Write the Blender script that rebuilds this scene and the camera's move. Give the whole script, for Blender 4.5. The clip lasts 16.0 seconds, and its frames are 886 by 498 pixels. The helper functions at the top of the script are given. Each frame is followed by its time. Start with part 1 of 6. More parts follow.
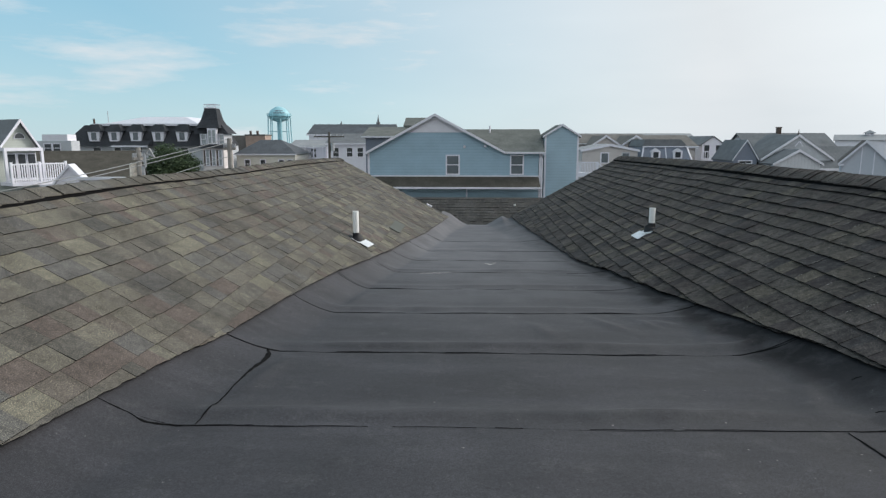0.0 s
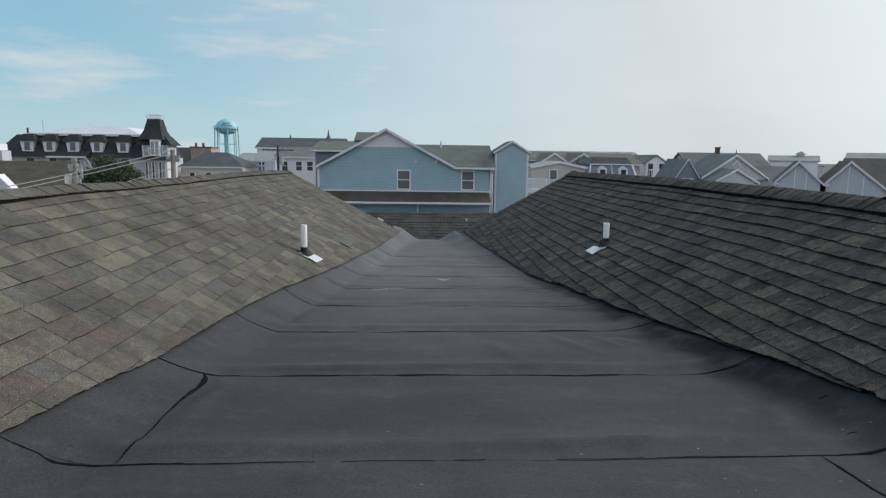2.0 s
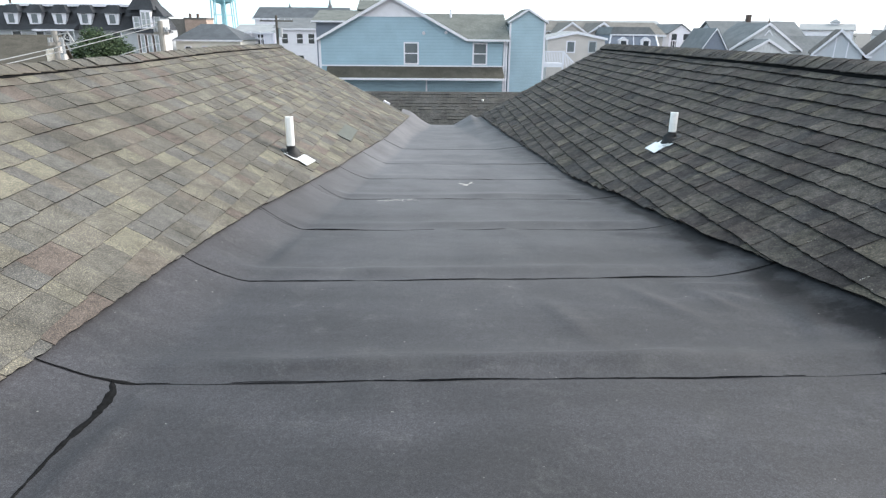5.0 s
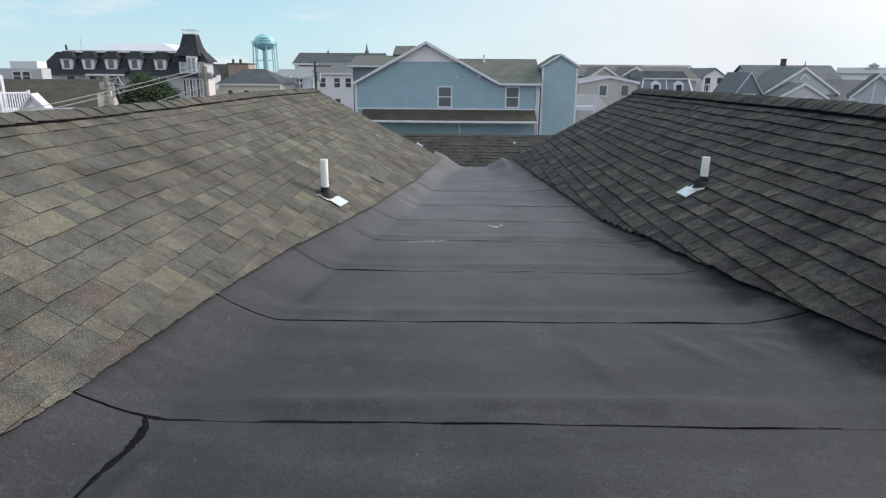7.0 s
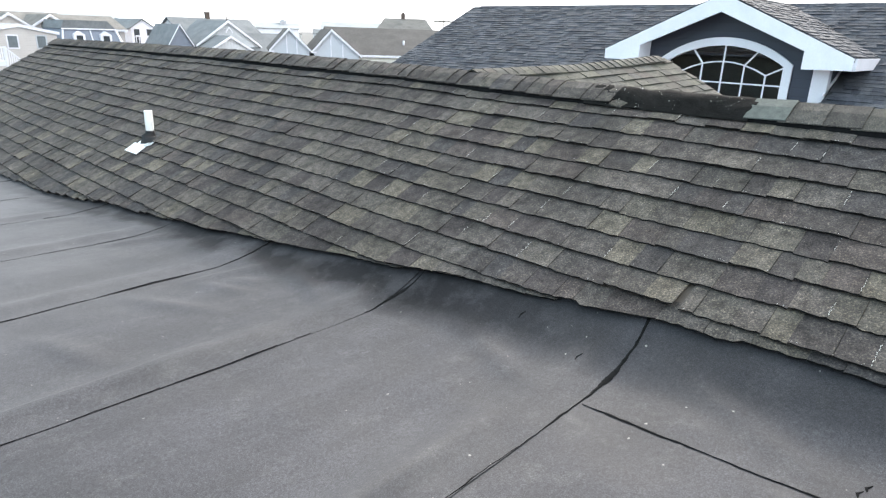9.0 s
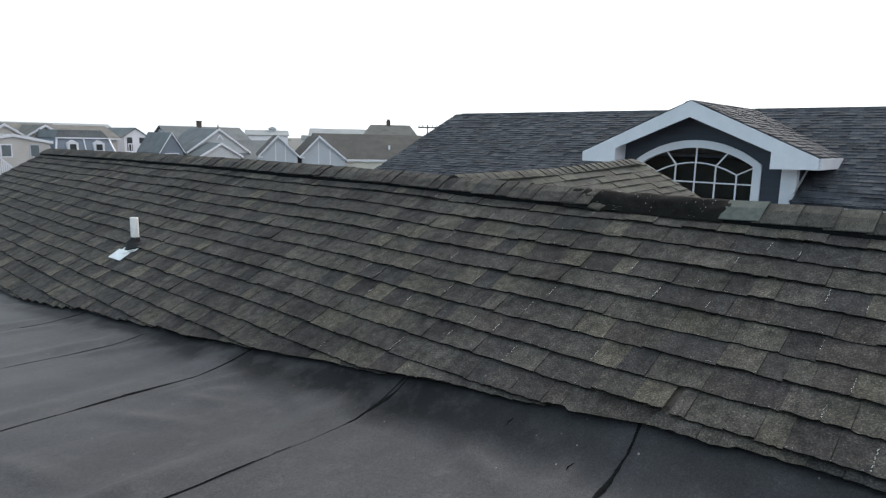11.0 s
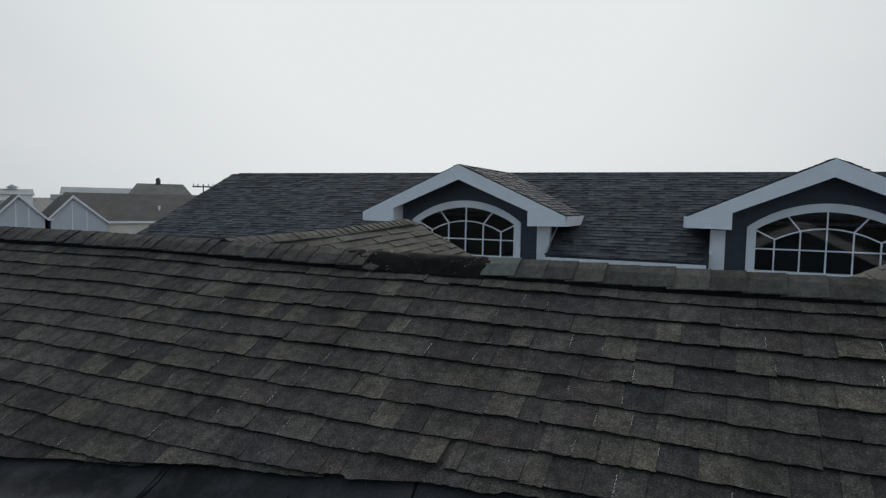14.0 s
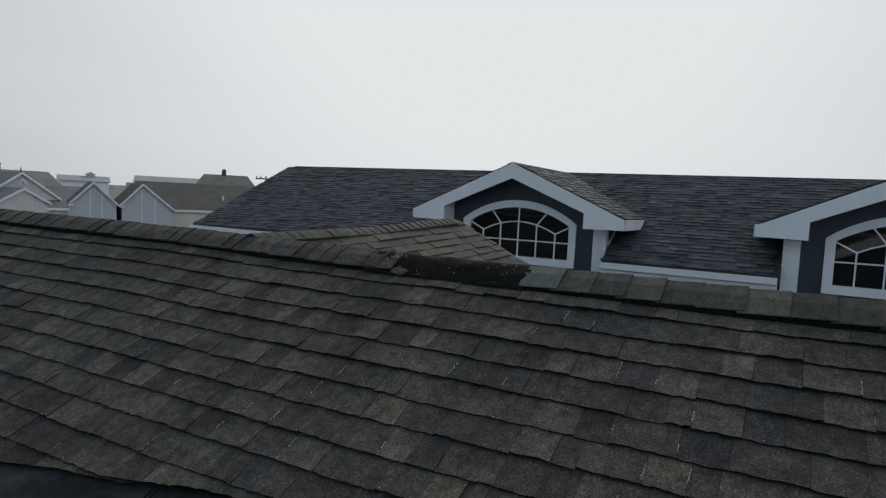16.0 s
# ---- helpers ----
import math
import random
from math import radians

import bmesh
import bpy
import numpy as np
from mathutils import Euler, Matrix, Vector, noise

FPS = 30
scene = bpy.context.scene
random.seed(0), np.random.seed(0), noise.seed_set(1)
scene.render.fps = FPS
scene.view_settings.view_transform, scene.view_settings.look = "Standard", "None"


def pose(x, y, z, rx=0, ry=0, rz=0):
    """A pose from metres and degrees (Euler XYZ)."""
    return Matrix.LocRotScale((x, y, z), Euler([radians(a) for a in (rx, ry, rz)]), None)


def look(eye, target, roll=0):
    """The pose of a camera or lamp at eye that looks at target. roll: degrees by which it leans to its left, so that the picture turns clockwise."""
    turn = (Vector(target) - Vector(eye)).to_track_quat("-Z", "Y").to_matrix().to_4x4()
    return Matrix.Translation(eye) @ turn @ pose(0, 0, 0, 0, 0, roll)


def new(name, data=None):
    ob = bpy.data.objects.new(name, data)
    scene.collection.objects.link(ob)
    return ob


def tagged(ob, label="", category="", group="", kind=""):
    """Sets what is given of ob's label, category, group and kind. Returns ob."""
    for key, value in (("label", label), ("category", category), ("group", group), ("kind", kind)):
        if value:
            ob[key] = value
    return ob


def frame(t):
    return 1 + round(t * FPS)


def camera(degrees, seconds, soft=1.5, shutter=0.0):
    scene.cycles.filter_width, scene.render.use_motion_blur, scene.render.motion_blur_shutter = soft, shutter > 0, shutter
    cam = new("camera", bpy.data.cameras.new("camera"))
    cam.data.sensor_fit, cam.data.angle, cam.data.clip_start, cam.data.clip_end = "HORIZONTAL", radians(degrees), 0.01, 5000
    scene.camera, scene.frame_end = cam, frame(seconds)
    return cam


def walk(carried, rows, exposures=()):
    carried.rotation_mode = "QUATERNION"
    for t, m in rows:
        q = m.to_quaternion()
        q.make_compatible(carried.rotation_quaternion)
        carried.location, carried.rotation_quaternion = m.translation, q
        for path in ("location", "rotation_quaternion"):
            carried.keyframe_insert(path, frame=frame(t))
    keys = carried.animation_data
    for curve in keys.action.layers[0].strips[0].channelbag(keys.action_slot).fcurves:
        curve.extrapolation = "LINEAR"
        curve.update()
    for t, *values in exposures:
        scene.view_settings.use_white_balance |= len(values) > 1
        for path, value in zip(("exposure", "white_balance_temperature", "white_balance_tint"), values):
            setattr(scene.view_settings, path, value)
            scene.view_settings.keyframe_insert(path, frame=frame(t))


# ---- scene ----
cam = camera(70.5, 16.0, 1.3)
PATH = [
    (0, (0.23, -0.129, 1.115), (0.152, 1.84, 0.775), 0.0),
    (0.5, (0.23, -0.135, 1.117), (0.264, 1.847, 0.858), 0.0),
    (1, (0.212, -0.142, 1.124), (0.296, 1.835, 0.837), -1.0),
    (1.5, (0.21, -0.124, 1.117), (0.299, 1.853, 0.828), 0.1),
    (2, (0.206, 0.057, 1.083), (0.285, 2.034, 0.792), 0.8),
    (2.5, (0.181, 0.427, 1.067), (0.215, 2.411, 0.82), 1.8),
    (3, (0.152, 0.728, 1.057), (0.173, 2.709, 0.785), 0.8),
    (3.5, (0.139, 0.759, 1.045), (0.175, 2.734, 0.735), 0.3),
    (4, (0.126, 0.87, 1.045), (0.182, 2.845, 0.735), 0.1),
    (4.5, (0.13, 1.187, 1.065), (0.201, 3.157, 0.727), 0.3),
    (5, (0.141, 1.288, 1.062), (0.194, 3.173, 0.396), 0.5),
    (5.2, (0.143, 1.289, 1.06), (0.166, 3.165, 0.366), 0.4),
    (7.3, (0.157, 1.261, 1.081), (0.11, 3.188, 0.548), 0.4),
    (7.5, (0.163, 1.262, 1.078), (0.294, 3.186, 0.548), 0.6),
    (8, (0.18, 1.258, 1.072), (0.826, 3.081, 0.563), 1.0),
    (8.5, (0.188, 1.237, 1.073), (1.254, 2.835, 0.515), 1.6),
    (9, (0.198, 1.249, 1.065), (1.561, 2.563, 0.418), 1.9),
    (9.2, (0.185, 1.248, 1.045), (1.592, 2.511, 0.393), 2.3),
    (11.3, (0.218, 1.253, 1.089), (1.663, 2.597, 0.764), 1.2),
    (11.5, (0.214, 1.253, 1.087), (1.674, 2.581, 0.762), 1.2),
    (12, (0.223, 1.248, 1.094), (1.808, 2.455, 0.908), 1.2),
    (12.5, (0.251, 1.219, 1.092), (1.999, 2.173, 0.901), 1.2),
    (13, (0.259, 1.202, 1.096), (2.083, 2.009, 0.939), 1.2),
    (13.5, (0.25, 1.212, 1.103), (2.073, 2.007, 0.883), 1.2),
    (14, (0.26, 1.212, 1.104), (2.087, 2.012, 0.959), 1.1),
    (14.5, (0.291, 1.208, 1.109), (2.117, 2.012, 0.97), 1.1),
    (15, (0.385, 1.214, 1.107), (2.189, 2.063, 0.957), 3.4),
    (15.5, (0.488, 1.228, 1.112), (2.26, 2.143, 0.959), 3.6),
    (16, (0.587, 1.259, 1.115), (2.334, 2.219, 0.957), 2.8),
]
EXPOSURES = [(0, 0.15, 6400, 10.5), (0.5, -0.03, 6300, 9.5), (4.5, -0.02, 6300, 9.5), (5.0, 1.2, 6400, 11), (5.2, 1.35, 6400, 11), (7.3, 0.27, 6400, 11), (8.0, 0.52, 6400, 11), (8.5, 0.80, 6450, 12), (9.0, 1.86, 6600, 12.3), (9.2, 1.98, 6600, 12.3), (11.3, 0.3, 6500, 11), (12.0, -0.28, 6500, 11), (13.0, -0.25, 6500, 11), (14.5, -0.25, 6500, 11), (16, -0.3, 6500, 11)]
walk(cam, [(t, look(eye, target, roll)) for t, eye, target, roll in PATH], EXPOSURES)

# ---- world and sun ----
SUN_AZ, SUN_EL = 66.0, 25.0          # degrees from +y towards +x, and above the horizon
sun_dir = Vector((math.sin(radians(SUN_AZ)) * math.cos(radians(SUN_EL)), math.cos(radians(SUN_AZ)) * math.cos(radians(SUN_EL)), math.sin(radians(SUN_EL))))


class Nodes:
    """Short-hand to add and join shader nodes."""

    def __init__(self, tree):
        self.tree = tree
        tree.nodes.clear()

    def add(self, kind, ins=(), **props):
        n = self.tree.nodes.new(kind)
        for k, v in props.items():
            setattr(n, k, v)
        for k, v in dict(ins).items():
            self.put(n, k, v)
        return n

    def put(self, n, key, v):
        if hasattr(v, "is_output"):
            self.tree.links.new(v, n.inputs[key])
        else:
            n.inputs[key].default_value = v

    def ramp(self, fac, stops, interp="LINEAR"):
        n = self.add("ShaderNodeValToRGB", {"Fac": fac})
        n.color_ramp.interpolation = interp
        el = n.color_ramp.elements
        while len(el) < len(stops):
            el.new(0.5)
        for e, (p, c) in zip(el, stops):
            e.position, e.color = p, (c, c, c, 1) if isinstance(c, (int, float)) else (*c, 1)
        return n.outputs["Color"]

    def mix(self, fac, a, b, blend="MIX"):
        n = self.add("ShaderNodeMix", data_type="RGBA", blend_type=blend)
        for i, v in ((0, fac), (6, a), (7, b)):
            if hasattr(v, "is_output"):
                self.tree.links.new(v, n.inputs[i])
            else:
                n.inputs[i].default_value = v if i == 0 else (*v, 1) if len(v) == 3 else v
        return n.outputs[2]

    def math(self, op, a, b=0.0):
        n = self.add("ShaderNodeMath", {0: a, 1: b}, operation=op)
        return n.outputs[0]

    def noise(self, scale, vec=None, detail=3.0, rough=0.55):
        n = self.add("ShaderNodeTexNoise", {"Scale": scale, "Detail": detail, "Roughness": rough})
        if vec is not None:
            self.put(n, "Vector", vec)
        return n.outputs["Fac"]


def make_world():
    w = bpy.data.worlds.new("sky")
    w.use_nodes = True
    scene.world = w
    N = Nodes(w.node_tree)
    out = N.add("ShaderNodeOutputWorld")
    sky = N.add("ShaderNodeTexSky", sky_type="NISHITA", sun_disc=False, sun_elevation=radians(SUN_EL), sun_rotation=radians(SUN_AZ), air_density=1.0, dust_density=0.4, ozone_density=1.0)
    co = N.add("ShaderNodeTexCoord").outputs["Generated"]
    # bright haze spreads round the sun's side of the sky
    glow = radians(SUN_AZ + 30)
    dot = N.add("ShaderNodeVectorMath", {0: co, 1: Vector((0.5 * math.sin(glow), 0.5 * math.cos(glow), 0.0))}, operation="DOT_PRODUCT").outputs["Value"]
    side = N.ramp(N.math("ADD", dot, 0.5), [(0.12, 0.0), (0.30, 0.36), (0.45, 0.68), (0.62, 1.0)])
    sep = N.add("ShaderNodeSeparateXYZ", {0: co})
    low = N.ramp(sep.outputs["Z"], [(0.0, 1.0), (0.10, 0.62), (0.30, 0.0)])
    stretch = N.add("ShaderNodeMapping", {"Vector": co, "Rotation": (0.25, 0.3, 0.0), "Scale": (1.0, 1.0, 4.2)}).outputs[0]
    streak = N.add("ShaderNodeMapping", {"Vector": co, "Rotation": (0.1, -0.22, 0.4), "Scale": (1.3, 1.0, 7.5)}).outputs[0]
    wisps = N.ramp(N.noise(2.3, streak, 8.0, 0.62), [(0.37, 0.0), (0.64, 1.0)])
    veil = N.math("MAXIMUM", side, N.math("MULTIPLY", low, 0.54))
    rear = N.ramp(N.math("MULTIPLY", sep.outputs["Y"], -1.0), [(0.05, 0.0), (0.6, 0.85)])
    veil = N.math("MAXIMUM", veil, rear)
    veil = N.math("MAXIMUM", veil, N.math("MULTIPLY", wisps, 0.86))
    blue = N.mix(0.65, N.mix(1.0, sky.outputs[0], (0.62, 1.10, 1.22), "MULTIPLY"), (2.35, 5.3, 6.8))
    soft = N.ramp(N.noise(1.6, stretch, 4.0, 0.5), [(0.3, (6.0, 6.5, 6.75)), (0.75, (7.3, 7.6, 7.7))])
    hot = N.add("ShaderNodeVectorMath", {0: co, 1: sun_dir}, operation="DOT_PRODUCT").outputs["Value"]
    soft = N.mix(N.ramp(hot, [(0.70, 0.0), (0.94, 1.0)]), soft, (9.3, 9.75, 9.8))
    col = N.mix(veil, blue, soft)
    bg = N.add("ShaderNodeBackground", {"Color": col, "Strength": 0.1})
    N.tree.links.new(bg.outputs[0], out.inputs[0])


make_world()
sun = new("sun", bpy.data.lights.new("sun", "SUN"))
sun.data.energy, sun.data.angle, sun.data.color = 2.5, radians(22), (1.0, 0.95, 0.88)
sun.matrix_world = look((0, 0, 60), Vector((0, 0, 60)) - sun_dir)


# ---- materials ----
def material(name):
    m = bpy.data.materials.new(name)
    m.use_nodes = True
    N = Nodes(m.node_tree)
    out = N.add("ShaderNodeOutputMaterial")
    b = N.add("ShaderNodeBsdfPrincipled")
    N.tree.links.new(b.outputs[0], out.inputs[0])
    return m, N, b


def bump(N, b, height, strength, distance):
    n = N.add("ShaderNodeBump", {"Height": height, "Strength": strength, "Distance": distance})
    N.tree.links.new(n.outputs[0], b.inputs["Normal"])


def position(N):
    return N.add("ShaderNodeNewGeometry").outputs["Position"]


def shingle_material(name, tones, island, grain=1.0, wear=0.35, blotch=0.18, rough=0.93, spec=0.2):
    """Granulated asphalt: every tab has its own tone, with speckled granules and weathering."""
    m, N, b = material(name)
    co = position(N)
    rnd = N.add("ShaderNodeNewGeometry").outputs["Random Per Island"] if island else N.add("ShaderNodeObjectInfo").outputs["Random"]
    steps = [(i / len(tones), c) for i, c in enumerate(tones)]
    tone = N.ramp(rnd, steps, "CONSTANT")
    granule = N.noise(230 * grain, co, 2.0, 0.75)
    speck = N.ramp(granule, [(0.28, (0.36, 0.36, 0.36)), (0.50, (0.93, 0.93, 0.93)), (0.60, (1.32, 1.29, 1.18)), (0.70, (2.5, 2.4, 2.05))])
    col = N.mix(1.0, tone, speck, "MULTIPLY")
    patch = N.ramp(N.noise(2.6, co, 5.0, 0.65), [(0.32, 0.66), (0.7, 1.28)])
    col = N.mix(1.0, col, patch, "MULTIPLY")
    small = N.ramp(N.noise(22, co, 4.0, 0.6), [(0.3, 1 - blotch), (0.7, 1 + blotch)])
    col = N.mix(1.0, col, small, "MULTIPLY")
    moss = N.ramp(N.noise(5.5, co, 6.0, 0.7), [(0.56, 0.0), (0.74, wear)])
    col = N.mix(moss, col, (0.058, 0.056, 0.050))
    N.put(b, "Base Color", col)
    N.put(b, "Roughness", rough)
    b.inputs["Specular IOR Level"].default_value = spec
    bump(N, b, granule, 0.55, 0.0025)
    return m


BROWN = [(0.13, 0.115, 0.092), (0.105, 0.096, 0.08), (0.155, 0.138, 0.106), (0.092, 0.084, 0.072), (0.125, 0.104, 0.084), (0.118, 0.112, 0.1), (0.180, 0.163, 0.120), (0.1, 0.09, 0.075), (0.135, 0.122, 0.098), (0.118, 0.090, 0.076), (0.160, 0.146, 0.112), (0.108, 0.102, 0.094)]
BROWN = [tuple(k * (0.72 * c + 0.28 * m) for c, m, k in zip(t, (0.120, 0.113, 0.100), (0.92, 0.95, 1.02))) for t in BROWN]
# same shingle as BROWN, with the slope's shade put into darker tones
SHADED = [(0.064, 0.058, 0.056), (0.054, 0.049, 0.048), (0.074, 0.067, 0.060), (0.041, 0.036, 0.037), (0.058, 0.053, 0.051), (0.067, 0.060, 0.057), (0.088, 0.079, 0.068), (0.048, 0.043, 0.043), (0.071, 0.064, 0.060), (0.056, 0.048, 0.047), (0.044, 0.041, 0.043), (0.061, 0.056, 0.052)]
SHADED = [tuple(k * (1.08 * c - 0.08 * m) for c, m, k in zip(t, (0.0605, 0.0545, 0.0525), (1.09, 1.07, 1.05))) for t in SHADED]
DEEP = [tuple(0.62 * (0.35 * c + 0.65 * m) for c, m in zip(t, (0.108, 0.108, 0.112))) for t in BROWN]
MOSSY = [(r * 0.46, g * 0.50, bl * 0.50) for r, g, bl in BROWN]
SLATE = [(0.050, 0.055, 0.066), (0.045, 0.050, 0.061), (0.054, 0.059, 0.070), (0.041, 0.046, 0.056), (0.057, 0.062, 0.072), (0.048, 0.053, 0.063)]
SLATE = [tuple(k * (2.1 * c - 1.1 * m) for c, m, k in zip(t, (0.049, 0.054, 0.064), (1.11, 1.10, 1.14))) for t in SLATE]
shingle_one = shingle_material("granulated shingle", BROWN, False)
shingle_many = shingle_material("granulated shingle field", BROWN, True)
shade_one = shingle_material("shade-toned weathered shingle", SHADED, False, grain=0.66, wear=0.35, blotch=0.46, rough=0.88, spec=0.24)
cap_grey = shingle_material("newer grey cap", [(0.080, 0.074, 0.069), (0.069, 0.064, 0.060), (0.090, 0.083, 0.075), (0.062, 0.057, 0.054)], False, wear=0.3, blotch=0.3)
shade_many = shingle_material("shade-toned weathered shingle field", SHADED, True, grain=0.66, wear=0.35, blotch=0.46, rough=0.88, spec=0.24)
deep_many = shingle_material("dark shingle field", DEEP, True, wear=0.2)
mossy_many = shingle_material("mossy shingle field", MOSSY, True, wear=0.7)
mossy_one = shingle_material("mossy cap", MOSSY, False, wear=0.7)
slate_many = shingle_material("slate shingle field", SLATE, True, wear=0.05)


def plain(name, colour, rough=0.6, metal=0.0, vary=0.12, scale=6.0, fine=60.0, relief=0.0, spec=0.4):
    """A painted or plain surface with mottling at two scales."""
    m, N, b = material(name)
    co = position(N)
    k = N.ramp(N.noise(scale, co, 5.0, 0.6), [(0.25, 1 - vary), (0.75, 1 + vary)])
    col = N.mix(1.0, (*colour, 1), k, "MULTIPLY")
    f = N.noise(fine, co, 3.0, 0.6)
    col = N.mix(1.0, col, N.ramp(f, [(0.3, 1 - vary * 0.6), (0.7, 1 + vary * 0.6)]), "MULTIPLY")
    N.put(b, "Base Color", col)
    N.put(b, "Roughness", rough)
    N.put(b, "Metallic", metal)
    b.inputs["Specular IOR Level"].default_value = spec
    if relief:
        bump(N, b, f, 0.6, relief)
    return m


def siding(name, colour, pitch=0.11, upright=False):
    """Lapped boards, or upright battens, as fine relief on far walls."""
    m, N, b = material(name)
    co = position(N)
    sep = N.add("ShaderNodeSeparateXYZ", {0: co})
    h = N.math("FRACT", N.math("DIVIDE", N.math("ADD", sep.outputs["Z"], 50.0) if not upright else N.math("ADD", N.math("ADD", sep.outputs["X"], sep.outputs["Y"]), 50.0), pitch))
    lap = N.ramp(h, [(0.0, 0.72), (0.12, 1.0), (1.0, 1.05)])
    k = N.ramp(N.noise(0.9, co, 6.0, 0.6), [(0.25, 0.9), (0.75, 1.08)])
    col = N.mix(1.0, N.mix(1.0, (*colour, 1), lap, "MULTIPLY"), k, "MULTIPLY")
    N.put(b, "Base Color", col)
    N.put(b, "Roughness", 0.55)
    bump(N, b, h, 0.5, 0.012)
    return m


def membrane_material():
    """Weathered black sheet roofing: dusty greys, faint streaks and scuffs."""
    m, N, b = material("roofing membrane")
    co = position(N)
    big = N.noise(0.85, co, 6.0, 0.62)
    mid = N.noise(4.2, N.add("ShaderNodeMapping", {"Vector": co, "Scale": (1.0, 0.7, 1.0)}).outputs[0], 6.0, 0.6)
    fine = N.noise(300, co, 2.0, 0.75)
    col = N.ramp(big, [(0.28, (0.024, 0.0236, 0.0274)), (0.52, (0.0325, 0.032, 0.0372)), (0.74, (0.044, 0.0434, 0.0495))])
    # rain-washed bands across the sheets and cloudy dust
    band = N.noise(1.0, N.add("ShaderNodeMapping", {"Vector": co, "Scale": (0.9, 3.4, 1.0), "Rotation": (0, 0, 0.06)}).outputs[0], 7.0, 0.62)
    col = N.mix(1.0, col, N.ramp(band, [(0.32, 0.8), (0.5, 1.0), (0.68, 1.3)]), "MULTIPLY")
    col = N.mix(1.0, col, N.ramp(mid, [(0.25, 0.78), (0.75, 1.26)]), "MULTIPLY")
    dust = N.ramp(N.noise(9, co, 8.0, 0.72), [(0.54, 0.0), (0.8, 0.26)])
    col = N.mix(dust, col, (0.15, 0.147, 0.145))
    coarse = N.noise(95, co, 3.0, 0.7)
    col = N.mix(1.0, col, N.ramp(fine, [(0.3, 0.5), (0.5, 0.95), (0.7, 1.7)]), "MULTIPLY")
    col = N.mix(1.0, col, N.ramp(coarse, [(0.3, 0.72), (0.7, 1.32)]), "MULTIPLY")
    soot_shade = N.add("ShaderNodeAttribute", attribute_name="soot_shade").outputs["Fac"]
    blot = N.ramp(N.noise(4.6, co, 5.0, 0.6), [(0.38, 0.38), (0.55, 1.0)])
    col = N.mix(N.math("MULTIPLY", soot_shade, blot), col, (0.009, 0.009, 0.010))
    seam_pale = N.add("ShaderNodeAttribute", attribute_name="seam_pale").outputs["Fac"]
    far_sheen = N.add("ShaderNodeAttribute", attribute_name="far_sheen").outputs["Fac"]
    # pale tint that carries the grazing sky sheen of the far valley
    col = N.mix(N.math("MULTIPLY", far_sheen, N.ramp(N.noise(2.2, co, 6.0, 0.65), [(0.3, 0.35), (0.65, 0.8)])), col, (0.15, 0.148, 0.16))
    seam_mottle = N.ramp(N.noise(5, co, 4.0, 0.55), [(0.35, 0.0), (0.75, 0.22)])
    col = N.mix(N.math("MULTIPLY", seam_pale, seam_mottle), col, (0.15, 0.147, 0.145))
    specks = N.ramp(N.noise(70, co, 0.0, 0.5), [(0.865, 0.0), (0.90, 0.55)])
    col = N.mix(specks, col, (0.32, 0.31, 0.29))
    N.put(b, "Base Color", col)
    N.put(b, "Roughness", N.ramp(mid, [(0.2, 0.70), (0.8, 0.86)]))
    N.put(b, "Specular IOR Level", N.math("MULTIPLY", N.math("SUBTRACT", 1.0, N.math("MULTIPLY", N.math("MULTIPLY", soot_shade, blot), 0.85)), 0.45))
    crease = N.noise(1.6, N.add("ShaderNodeMapping", {"Vector": co, "Scale": (1.0, 1.9, 1.0), "Rotation": (0, 0, 0.5)}).outputs[0], 4.0, 0.5)
    h = N.math("ADD", N.math("ADD", N.math("MULTIPLY", mid, 0.8), N.math("MULTIPLY", crease, 2.0)), N.math("MULTIPLY", fine, 0.10))
    bump(N, b, h, 0.35, 0.014)
    return m


def glass_material():
    m, N, b = material("window glass")
    N.put(b, "Base Color", (0.5, 0.53, 0.54, 1))
    N.put(b, "Roughness", 0.03)
    b.inputs["Specular IOR Level"].default_value = 0.35
    b.inputs["Transmission Weight"].default_value = 1.0
    b.inputs["IOR"].default_value = 1.5
    return m


membrane_mat = membrane_material()
tar = plain("black seam tar", (0.010, 0.010, 0.0105), 0.95, vary=0.3, scale=30, spec=0.05)
felt = plain("bare black ridge felt", (0.010, 0.0098, 0.0095), 0.95, vary=0.5, scale=24, fine=160, relief=0.006, spec=0.06)
green_tab = plain("greenish shingle", (0.094, 0.101, 0.092), 0.93, vary=0.3, scale=30, fine=220)
cut_edge = plain("black cut asphalt edge", (0.014, 0.0135, 0.013), 0.95, vary=0.4, scale=40, spec=0.1)
grit = plain("loose pale granules", (0.5, 0.48, 0.45), 0.7, vary=0.2)
pvc = plain("white plastic pipe", (0.82, 0.81, 0.79), 0.42, vary=0.06, scale=18)
rubber = plain("black rubber boot", (0.012, 0.012, 0.014), 0.65, vary=0.2, scale=30)
alu = plain("aluminium flashing", (0.78, 0.80, 0.82), 0.38, 0.35, vary=0.1, scale=25)
white = plain("white trim paint", (0.75, 0.742, 0.80), 0.5, vary=0.06, scale=3)
pink_sid = plain("pale pinkish wall paint", (0.66, 0.61, 0.60), 0.7, vary=0.08, scale=1)
cream = plain("cream wall paint", (0.62, 0.6, 0.54), 0.7, vary=0.1, scale=1)
dark_glass = plain("dark window pane", (0.045, 0.05, 0.056), 0.12, vary=0.3, scale=2, spec=0.6)
blind_pane = plain("pane with a pale blind behind", (0.14, 0.16, 0.175), 0.15, vary=0.2, scale=1.5, spec=0.5)
